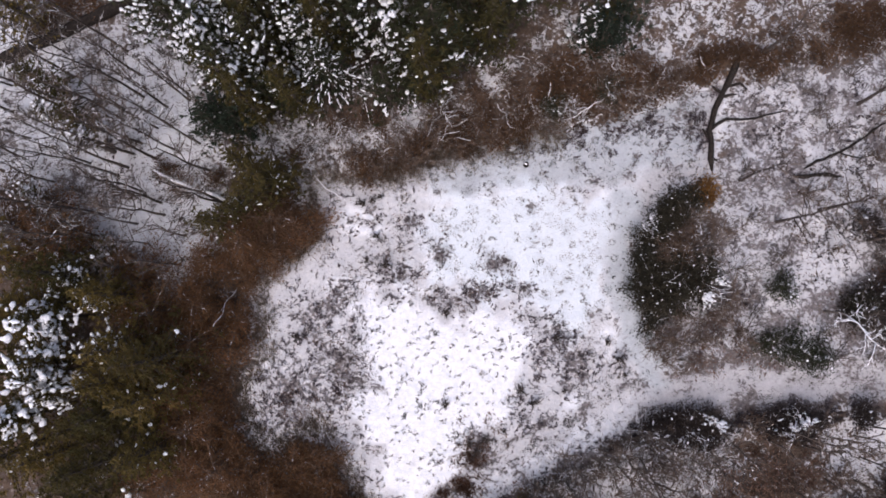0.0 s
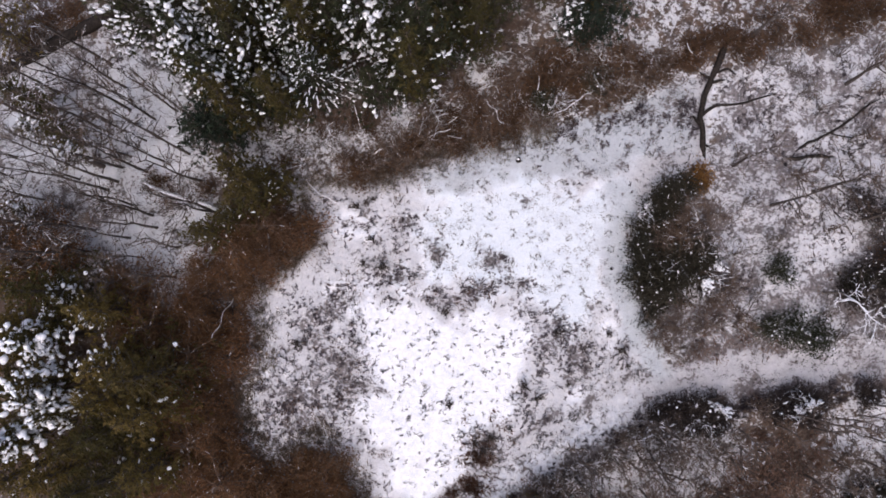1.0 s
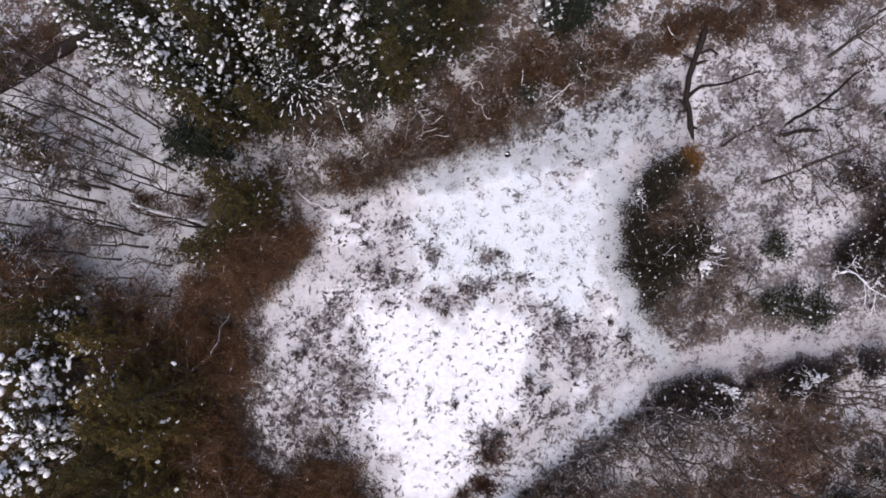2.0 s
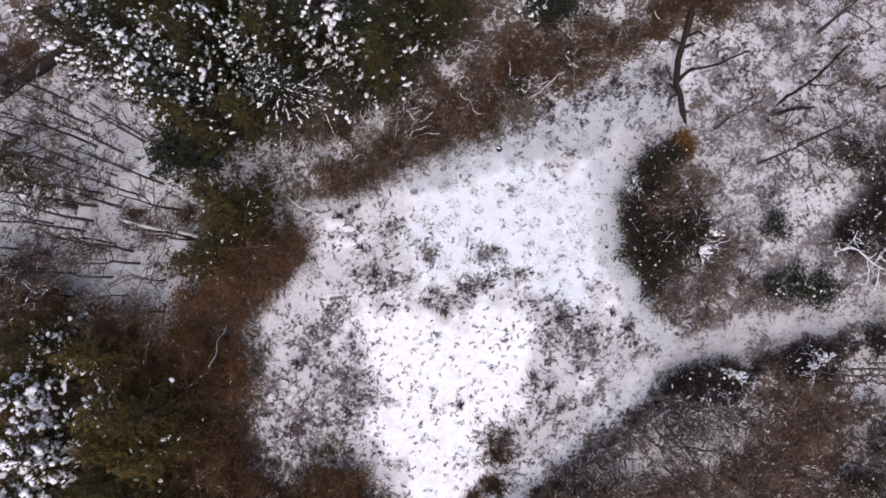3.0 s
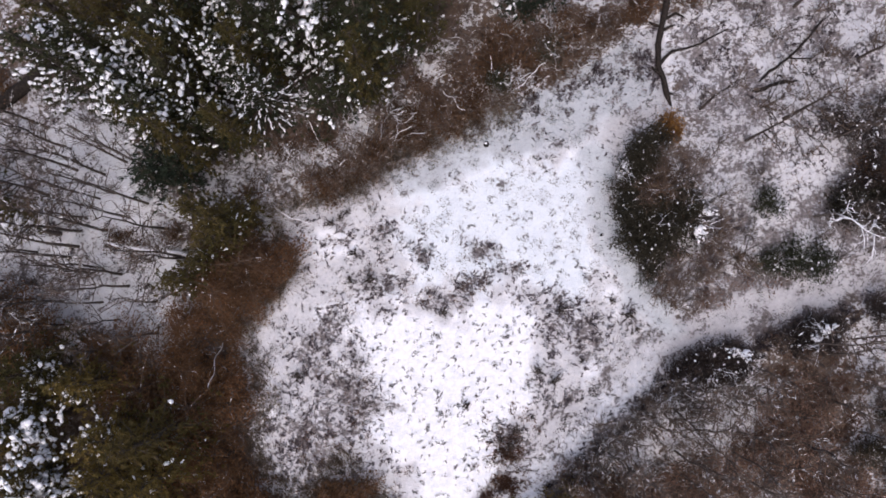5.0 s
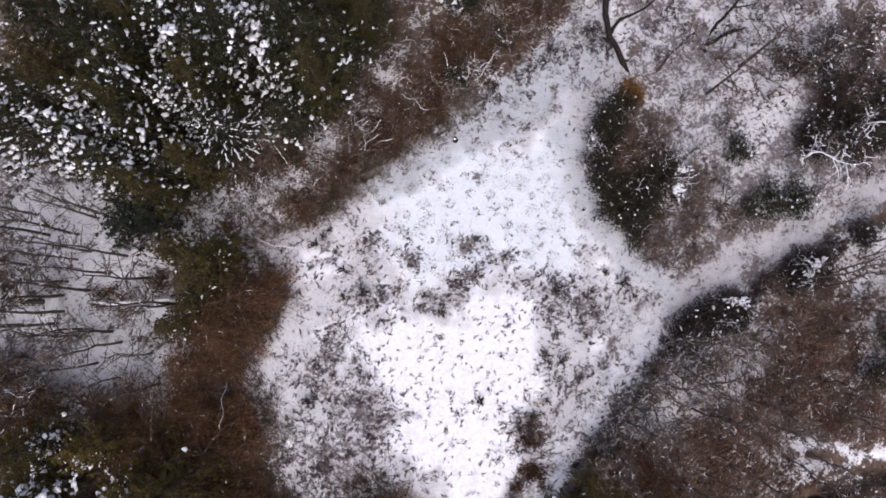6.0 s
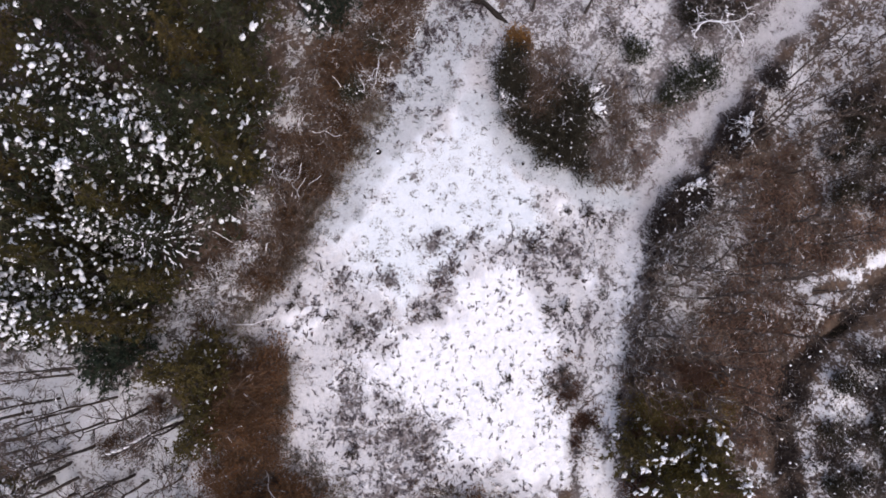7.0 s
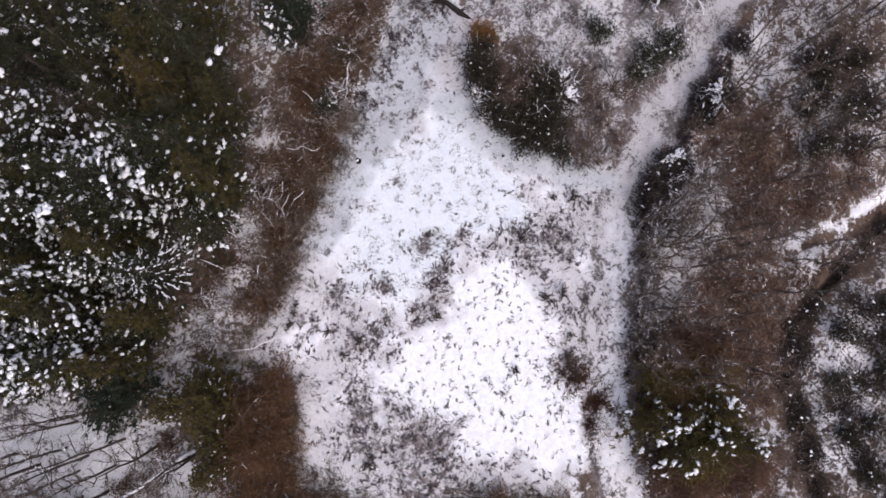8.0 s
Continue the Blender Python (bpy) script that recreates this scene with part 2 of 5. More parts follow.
def thing(name, label, category, group=""):
    root = new(name)
    root.empty_display_size = 0.3
    return tagged(root, label, category, group)


def inside(x, y, corners):
    """Distance in metres to a polygon's edge, positive inside."""
    x, y = np.asarray(x, float), np.asarray(y, float)
    far, odd = np.full(x.shape, 1e9), np.zeros(x.shape, bool)
    for (ax, ay), (bx, by) in zip(corners, corners[1:] + corners[:1]):
        dx, dy = bx - ax, by - ay
        s = np.clip(((x - ax) * dx + (y - ay) * dy) / (dx * dx + dy * dy), 0, 1)
        far = np.minimum(far, np.hypot(x - ax - s * dx, y - ay - s * dy))
        if ay != by:
            odd ^= ((ay > y) != (by > y)) & (x < ax + (y - ay) / (by - ay) * dx)
    return np.where(odd, far, -far)


def beside(x, y, line):
    """Distance in metres to a line of points."""
    x, y = np.asarray(x, float), np.asarray(y, float)
    far = np.full(x.shape, 1e9)
    for (ax, ay), (bx, by) in zip(line, line[1:]):
        dx, dy = bx - ax, by - ay
        s = np.clip(((x - ax) * dx + (y - ay) * dy) / (dx * dx + dy * dy), 0, 1)
        far = np.minimum(far, np.hypot(x - ax - s * dx, y - ay - s * dy))
    return far


def ease(v, a, b):
    s = np.clip((v - a) / (b - a), 0, 1)
    return s * s * (3 - 2 * s)


# ---- the plan ----
CLEARING = [(-10.7, 7.4), (-8.7, 7.6), (-6.7, 7.6), (-5.2, 7.9), (-2.8, 8.9), (-0.2, 9.5), (2.0, 9.9), (4.1, 10.8), (8.4, 11.0), (12.3, 12.5), (15.9, 14.2), (15.2, 8.9), (12.9, 7.6), (11.3, 6.2), (10.3, 4.4),
            (10.2, 1.7), (10.6, -0.5), (11.4, -1.9), (11.9, -3.8), (10.5, -6.3), (7.7, -8.2), (3.0, -10.9), (0.0, -13.0), (-5.9, -13.6), (-7.7, -10.2),
            (-9.1, -8.5), (-11.9, -10.0), (-13.8, -8.6), (-14.2, -6.0), (-12.9, -4.4), (-13.3, -2.3), (-13.7, 0.1), (-12.1, 1.7), (-10.2, 3.2), (-10.4, 5.8)]
BRIGHT_A = [(-1.9, 5.7), (1.5, 6.6), (6.2, 7.0), (9.3, 5.3), (9.3, 1.8), (8.7, -0.9), (5.6, -1.4), (4.0, 0.3), (1.3, 1.2), (-1.8, 1.9), (-3.6, 2.6)]
BRIGHT_B = [(-6.2, 0.3), (-4.6, -0.4), (-3.2, -0.6), (-2.2, -1.9), (-0.4, -2.2), (0.8, -0.9), (2.0, -0.8), (2.8, -1.7), (4.2, -3.1), (3.7, -5.4), (2.6, -7.6), (0.3, -8.9), (-1.4, -12.5), (-5.4, -12.4), (-4.8, -10.2), (-6.3, -8.2), (-5.1, -5.3), (-6.5, -3.0)]
# clumps of dead weeds in the field: place and half-widths
WEEDS_NORTHWEST = [(-6.6, 5.9, 0.9, 0.5), (-7.1, 4.9, 1.4, 0.4), (-5.8, 3.6, 0.5, 0.5), (-3.9, 4.2, 1.2, 1.1), (-2.2, 2.9, 0.7, 0.9), (-5.6, 1.8, 1.1, 1.4), (-4.1, 1.2, 0.9, 0.9), (-1.9, 0.1, 0.5, 0.7)]
WEEDS_MIDDLE = [(-1.5, -0.6, 1.1, 0.7), (1.5, 2.1, 0.9, 0.7), (2.2, 0.2, 2.1, 0.5), (0.4, 0.1, 1.4, 0.9), (4.4, -1.6, 1.2, 0.7)]
WEEDS_WEST = [(-8.5, -4.8, 2.5, 1.8), (-6.8, -2.6, 1.1, 1.4), (-10.8, -3.2, 1.2, 0.7), (-9.5, -1.8, 1.4, 1.1), (-8.3, -0.6, 1.4, 1.4), (-11.0, -7.1, 2.1, 1.8), (-7.3, -6.0, 1.1, 0.9), (-5.1, -5.7, 0.9, 0.7), (-8.8, -6.8, 1.8, 1.1)]
WEEDS_EAST = [(5.4, -2.8, 1.4, 1.4), (6.7, -4.4, 1.1, 1.8), (4.3, -4.1, 0.7, 1.1), (3.5, -6.4, 0.9, 0.9), (5.0, -8.0, 1.1, 0.5), (6.1, -5.7, 0.7, 0.7), (10.4, -3.3, 1.0, 1.0), (9.4, -3.9, 1.1, 0.8), (11.0, -2.2, 0.5, 1.0), (0.6, -9.0, 1.1, 0.7), (0.8, -10.0, 0.9, 1.1)]
TRACK = [(42.0, -4.4), (25.2, -4.2), (21.7, -4.5), (18.1, -5.0), (14.5, -5.5), (11.6, -6.3), (8.9, -7.7), (6.2, -9.0), (3.1, -10.9), (0.7, -12.6), (-1.5, -14.8), (-5.5, -19.5)]
FOOTPATH = [(9.6, 6.4), (9.5, 3.6), (9.7, 1.2), (10.3, -1.0), (11.2, -3.0), (11.8, -4.8)]
SIDE_PATH = [(30.0, -23.6), (21.7, -19.5), (19.4, -18.5), (17.4, -17.5), (15.3, -16.5), (13.8, -15.9)]
RILLS = [[(26.0, -22.4), (21.2, -20.05), (19.9, -19.5), (19.0, -18.95)], [(20.6, -20.5), (19.0, -19.75), (18.2, -19.1)], [(17.6, -18.4), (16.7, -17.75), (15.9, -17.25)]]
DITCH = [(24.0, -21.6), (15.2, -20.1), (11.9, -19.6), (9.2, -20.1), (6.9, -22.8), (4.2, -25.8), (1.0, -30.0)]
GROVE = [(-36.0, 18.0), (-27.8, 17.6), (-20.7, 16.9), (-17.2, 11.5), (-16.0, 6.4), (-19.2, 0.2), (-23.5, 2.6), (-36.0, 3.5)]
HEDGE = [(-10.1, 10.3), (-5.0, 11.9), (-1.5, 14.2), (2.1, 16.6), (9.3, 15.8), (15.7, 14.8), (12.0, 12.8), (8.6, 11.3), (5.8, 11.2), (3.7, 10.7), (-1.3, 9.4), (-6.7, 7.7), (-9.9, 7.9)]
EAST_WOOD = [(16.8, 14.4), (30.0, 16.5), (30.0, -3.4), (12.3, -3.5), (11.6, -0.9), (16.0, 3.0)]
THICKET = [(10.6, -7.6), (18.8, -6.8), (28.0, -6.8), (36.0, -9.0), (34.0, -17.0), (21.8, -18.4), (15.6, -16.0), (17.2, -19.0), (9.8, -18.6), (5.8, -18.7), (2.0, -14.0), (5.0, -10.8)]
FAR_BANK = [(10.6, -20.6), (24.0, -22.6), (30.0, -36.0), (2.0, -36.0), (5.0, -26.5)]
WEST_WOOD = [(-36.0, 2.4), (-23.5, 1.0), (-19.0, -1.2), (-14.6, 3.6), (-9.8, 6.6), (-9.4, 3.4), (-13.4, 0.0), (-12.6, -3.2), (-14.2, -6.0), (-13.0, -9.0),
             (-9.0, -10.0), (-6.4, -14.0), (-8.0, -22.0), (-36.0, -22.0)]
SOUTH_BANK = [(24.0, -6.1), (18.0, -7.0), (14.4, -7.5), (11.2, -8.3), (8.7, -9.6), (6.2, -11.0), (3.4, -12.7), (1.4, -14.4), (-0.6, -16.6)]
SOUTH_BRUSH = [(4.0, -13.0), (5.8, -18.7), (9.8, -18.6), (8.6, -20.0), (6.4, -22.4), (3.8, -25.4), (-2.0, -25.0), (-2.0, -18.0)]
PINE_WOOD = [(-20.5, 18.0), (-15.0, 11.4), (-7.5, 11.0), (-2.5, 12.2), (0.4, 14.4), (5.5, 18.6), (2.0, 34.0), (-24.0, 30.0)]


def spots(corners, count, apart, seed):
    """Up to count places in a polygon, no nearer to one another than apart."""
    r = np.random.default_rng(seed)
    c = np.array(corners)
    low, high = c.min(0), c.max(0)
    found = []
    for _ in range(count * 30):
        p = r.uniform(low, high)
        if inside(p[0], p[1], corners) > 0 and all((p[0] - q[0]) ** 2 + (p[1] - q[1]) ** 2 > apart * apart for q in found):
            found.append((float(p[0]), float(p[1])))
            if len(found) == count:
                break
    return found


NORTH_FIELD = [(-2.8, 8.6), (2.3, 9.6), (9.9, 12.4), (14.6, 13.4), (14.6, 9.0), (9.4, 7.4), (-2.3, 6.3)]
TUSSOCKS = [(x, y, random.Random(k).uniform(0.14, 0.5)) for k, (x, y) in enumerate(spots(BRIGHT_A, 64, 0.9, 56) + spots(NORTH_FIELD, 44, 1.0, 57))]


def wobble(x, y):
    return x + 0.5 * ripple(x, y, 1.6, 3) + 0.25 * ripple(x, y, 0.6, 4), y + 0.5 * ripple(x, y, 1.6, 5) + 0.25 * ripple(x, y, 0.6, 6)


def drift(x, y):
    """How deep the snow lies in the two brightest parts of the field, with ragged edges and tongues (0 to 1)."""
    u = x + 1.1 * ripple(x, y, 2.3, 91) + 0.5 * ripple(x, y, 0.9, 92)
    w = y + 1.1 * ripple(x, y, 2.3, 93) + 0.5 * ripple(x, y, 0.9, 94)
    torn = 0.9 * ripple(x, y, 1.3, 7) + 0.6 * ripple(x, y, 0.55, 8)
    north = ease(inside(u, w, BRIGHT_A) + 0.9 * torn, -1.6, 1.0)
    south = ease(inside(u, w, BRIGHT_B) + 0.9 * torn, -1.0, 0.7)
    stray = ease(inside(x, y, CLEARING), 0.5, 2.0) * ease(ripple(x, y, 1.9, 95) + 0.5 * torn, 0.25, 0.9) * (1 - 0.7 * ease(y, 6.0, 8.5))
    return north, south, 0.75 * stray


def height(x, y):
    x, y = np.asarray(x, float), np.asarray(y, float)
    h = 0.22 * ripple(x, y, 9.0, 11) + 0.10 * ripple(x, y, 3.1, 12)
    open_field = ease(inside(x, y, CLEARING), -1.0, 2.0)
    h = h * (1 - 0.6 * open_field) + 0.035 * ripple(x, y, 0.8, 13)
    h -= 0.75 * np.exp(-(beside(x, y, DITCH) / 0.9) ** 2)
    for line in RILLS:
        h -= 0.22 * np.exp(-(beside(x, y, line) / 0.3) ** 2)
    h -= 0.12 * np.exp(-(beside(x, y, TRACK) / 1.2) ** 4)
    h += 0.35 * np.exp(-(beside(x, y, [(p[0] + 0.4, p[1] - 2.3) for p in TRACK[1:6]]) / 0.8) ** 2)
    h += 1.6 * ripple(x, y, 60.0, 14) * ease(np.hypot(x, y), 40, 120)
    return h


def weediness(x, y):
    """How thick the dead weeds stand in the field (0 to 1)."""
    u, w = wobble(x, y)
    a = np.zeros(np.shape(u))
    for cx, cy, rx, ry in WEEDS_NORTHWEST + WEEDS_MIDDLE + WEEDS_WEST + WEEDS_EAST:
        a = np.maximum(a, np.exp(-((((u - cx) / rx) ** 2 + ((w - cy) / ry) ** 2) ** 1.3)))
    return a


def snow_cover(x, y):
    """How much of the ground is under snow (0 to 1)."""
    u, w = wobble(x, y)
    s = np.full(np.shape(u), 0.38)

    def lay(amount, value):
        nonlocal s
        s = s * (1 - amount) + value * amount

    ragged = 0.75 * ripple(x, y, 1.3, 7) + 0.5 * ripple(x, y, 0.55, 8)

    def patch(cx, cy, rx, ry, value, amount=0.9):
        lay(amount * np.exp(-((((u - cx) / rx) ** 2 + ((w - cy) / ry) ** 2) ** 1.5)), value)

    lay(ease(inside(u, w, GROVE), -0.6, 1.0), 0.66 + 0.24 * ragged)
    lay(ease(inside(u, w, EAST_WOOD), -0.6, 1.2), 0.52 + 0.22 * ragged)
    lay(ease(inside(u, w, HEDGE), -0.5, 0.8), 0.34 + 0.12 * ragged + 0.36 * ripple(x, y, 1.9, 98))
    lay(ease(inside(u, w, THICKET), -0.5, 0.8), 0.57 + 0.16 * ragged)
    lay(ease(inside(u, w, FAR_BANK), -0.5, 1.0), 0.40 + 0.16 * ragged)
    lay(ease(inside(u, w, SOUTH_BRUSH), -0.4, 0.6), 0.44 + 0.25 * ragged)
    lay(ease(inside(u, w, WEST_WOOD), -0.4, 0.6), 0.16)
    lay(ease(inside(u, w, PINE_WOOD), -0.4, 0.8), 0.26)
    patch(-8.0, 9.6, 3.2, 1.2, 0.64)
    patch(-12.4, 9.4, 2.4, 1.0, 0.58)
    patch(13.6, 17.6, 3.4, 1.4, 0.46)
    patch(5.4, 14.7, 1.5, 0.8, 0.5)
    patch(-0.6, 13.4, 1.4, 1.2, 0.50)
    patch(-20.0, 11.0, 3.0, 3.6, 0.82)
    patch(-18.4, 2.2, 1.6, 1.6, 0.84)
    patch(24.0, 0.0, 2.6, 1.2, 0.12)
    patch(28.2, -0.4, 3.2, 1.8, 0.10)
    patch(1.4, 14.8, 1.4, 1.6, 0.66)
    patch(-2.8, 11.1, 1.7, 0.9, 0.66)
    patch(11.5, -9.8, 3.4, 1.8, 0.72)
    patch(8.2, -10.6, 2.2, 1.2, 0.72)
    patch(6.4, -12.2, 2.4, 1.6, 0.68)
    patch(10.6, -16.4, 3.6, 3.0, 0.22)
    patch(28.0, -12.6, 3.0, 2.4, 0.2)
    patch(23.0, 3.4, 2.0, 1.8, 0.68)
    patch(20.0, -10.8, 2.6, 4.0, 0.16)
    patch(17.4, -14.6, 2.8, 2.2, 0.20)
    patch(21.5, -12.2, 0.9, 1.8, 0.62)
    patch(6.8, -14.0, 1.4, 1.4, 0.34)
    patch(14.2, -18.2, 1.6, 0.8, 0.60)
    patch(14.0, -1.6, 2.0, 1.2, 0.34)
    patch(12.3, -3.2, 0.9, 1.0, 0.30)
    patch(16.9, -3.4, 2.6, 0.6, 0.25)
    patch(24.5, -10.0, 1.8, 2.6, 0.62)
    patch(11.6, -22.6, 2.0, 1.6, 0.74)
    patch(7.6, -23.6, 0.8, 1.2, 0.76)
    patch(9.9, -25.8, 1.6, 1.2, 0.60)
    patch(5.7, -25.6, 0.9, 1.3, 0.74)
    patch(-12.6, 9.9, 1.8, 0.9, 0.68)
    patch(-9.4, 10.0, 1.6, 0.8, 0.72)
    weeds = weediness(x, y)
    lay(ease(inside(u, w, CLEARING) + 0.5 * ragged, -1.1, 0.3), 0.76)
    north, south, stray = drift(x, y)
    lay(stray, 0.92)
    lay(north, 0.94)
    lay(south, 1.05)
    patch(13.6, 10.4, 2.2, 3.0, 0.64)
    lay(0.9 * weeds * ease(ragged, -1.0, 0.4), 0.44)
    # less snow round each tussock, darkening the ground like its crescent of shade
    for cx, cy, size in TUSSOCKS:
        near = np.hypot(u - cx, w - cy) < size * 2.5
        s[near] -= 0.16 * np.exp(-((np.hypot(x[near] - cx, y[near] - cy) / (size * 1.1)) ** 2))
    road = np.maximum(beside(u, w, TRACK) + 0.5 * ragged, 0)
    lay(1 - ease(road, 0.9, 1.6), 0.72 + 0.16 * ragged)
    rut = beside(x, y, TRACK)
    lay(0.5 * np.exp(-((np.abs(rut - 0.2) / 0.2) ** 2)) * ease(ripple(x, y, 0.45, 9), -0.2, 0.5), 0.30)
    lay(0.6 * np.exp(-((np.abs(rut - 1.6) / 0.25) ** 2)) * ease(ripple(x, y, 0.8, 10), -0.5, 0.4), 0.15)
    lay(0.85 * np.exp(-((beside(u, w, SOUTH_BANK) / 0.75) ** 2)), 0.30 + 0.2 * ragged)
    lay(0.9 * (1 - ease(beside(u, w, FOOTPATH), 0.2, 1.3)), 0.80)
    lay(1 - ease(beside(u, w, SIDE_PATH), 0.15, 0.65), 0.60 + 0.14 * ease(x, 14.5, 18.0) + 0.12 * ease(x, 20.0, 22.0))
    lay(0.8 * (1 - ease(beside(u, w, [(p[0] - 0.5, p[1] - 1.05) for p in SIDE_PATH[1:5]]), 0.15, 0.6)), 0.66)
    for line in RILLS:
        lay(1 - ease(beside(x, y, line) + 0.15 * ragged, 0.12, 0.32), 0.0)
    lay(1 - ease(beside(u, w, DITCH), 0.4, 1.0), 0.02)
    lay(ease(np.hypot(x, y), 45, 70), 0.62)
    return s


def thinness(x, y):
    """Where the snow is an even, thin film that lets the ground show through."""
    u, w = wobble(x, y)
    a = (1 - ease(beside(u, w, TRACK), 1.2, 2.2)) * (0.2 + 0.75 * ease(x, 8.5, 13.0))
    north, south, stray = drift(x, y)
    deep = np.maximum(np.maximum(north, south), stray)
    a = np.maximum(a, 0.25 * north)
    edge = inside(u, w, CLEARING)
    a = np.maximum(a, 0.95 * ease(edge, -0.6, 0.2) * (1 - ease(edge, 0.6, 2.6)) * ease(w, -6.0, 1.0))
    a = np.maximum(a, 0.45 * ease(inside(u, w, EAST_WOOD), -0.5, 1.0))
    a = np.maximum(a, 0.5 * ease(inside(u, w, GROVE), -0.5, 1.0))
    a = np.maximum(a, 0.95 * ease(inside(u, w, NORTH_FIELD), -0.6, 0.8) * (1 - north))
    a = np.maximum(a, 0.8 * (1 - ease(beside(u, w, FOOTPATH), 0.2, 2.0)))
    a = np.maximum(a, 0.6 * ease(edge, -0.3, 0.8) * (1 - deep))
    return np.maximum(a, 0.35 * ease(inside(u, w, THICKET), -0.5, 1.0))


def coolness(x, y):
    """Where the snow is tinted bluish, and how strongly (0 to 1)."""
    u, w = wobble(x, y)
    a = ease(inside(u, w, NORTH_FIELD), -0.8, 0.8)
    a = np.maximum(a, 0.8 * drift(x, y)[0])
    a = np.maximum(a, 1 - ease(beside(u, w, FOOTPATH), 0.4, 1.4))
    return np.maximum(a, 0.35 * ease(inside(u, w, GROVE), -0.5, 1.0))


def straw_tone(x, y):
    """Pale dead grass rather than brown leaves."""
    u, w = wobble(x, y)
    a = 0.75 * ease(inside(u, w, CLEARING), -0.8, 0.6)
    a = np.maximum(a, 0.8 * ease(inside(u, w, EAST_WOOD), -0.8, 0.8))
    a = np.maximum(a, 0.6 * ease(inside(u, w, GROVE), -0.8, 0.8))
    return np.maximum(a, 0.7 * (1 - ease(beside(u, w, TRACK), 1.0, 2.2)))


def stand(x, y, turn=0.0, size=1.0, sink=0.05, lean=0.0, oval=1.0):
    return pose(x, y, float(height(x, y)) - sink, lean, 0, turn) @ Matrix.Diagonal((size * oval, size / oval, size, 1))


def plant(kinds, places, seed, sizes=(0.85, 1.2), lean=0.0):
    """Stands each kind once at its own size and copies of them at the other places."""
    r = np.random.default_rng(seed)
    for k, (x, y) in enumerate(places):
        turn, size, tip = r.uniform(0, 360), r.uniform(*sizes), r.normal(0, lean) if lean else 0.0
        which = kinds[k % len(kinds)]
        if k < len(kinds):
            which.matrix_basis = stand(x, y, turn, 1.0, 0.05, tip)
        else:
            copy_thing(which, stand(x, y, turn, size, 0.05, tip, r.uniform(0.8, 1.25)))
    for spare in kinds[len(places):]:
        for o in (*spare.children_recursive, spare):
            bpy.data.objects.remove(o)


# ---- ground ----
def build_ground():
    fine, wide = np.arange(-16, 17.01, 0.15), np.arange(0.3, 18.1, 0.3)
    steps = 34 + np.cumsum(0.3 * 1.17 ** np.arange(1, 47))
    line = np.concatenate([-steps[::-1], -16 - wide[::-1], fine, fine[-1] + wide, 1 + steps])
    n = len(line)
    x, y = np.meshgrid(line, line - 2.0, indexing="ij")
    x, y = x.ravel(), y.ravel()
    z = height(x, y)
    i, j = np.meshgrid(np.arange(n - 1), np.arange(n - 1), indexing="ij")
    k = (i * n + j).ravel()
    faces = np.stack([k, k + n, k + n + 1, k + 1], 1)
    me = bpy.data.meshes.new("ground")
    me.from_pydata(np.stack([x, y, z], 1).tolist(), [], faces.tolist())
    me.polygons.foreach_set("use_smooth", np.ones(len(faces), bool))
    for name, values in (("snow", snow_cover(x, y)), ("tone", straw_tone(x, y)), ("thin", thinness(x, y)), ("cool", coolness(x, y))):
        me.attributes.new(name, "FLOAT", "POINT").data.foreach_set("value", values.astype(np.float32))
    me.materials.append(M_GROUND)
    return tagged(new("ground", me), "uneven snow-dusted ground with brown leaf litter and dead grass", "ground", kind="structure")


build_ground()


# ---- kinds of plants ----
def limb_points(start, way, length, droop, r, steps=5, wander=0.06):
    t = np.linspace(0, 1, steps)[:, None]
    way = np.asarray(way, float) / np.linalg.norm(way)
    p = np.asarray(start) + way * length * t + np.array([0, 0, -1.0]) * droop * length * t * t
    p[1:] += r.normal(0, wander * length / steps, (steps - 1, 3)).cumsum(0)
    return p


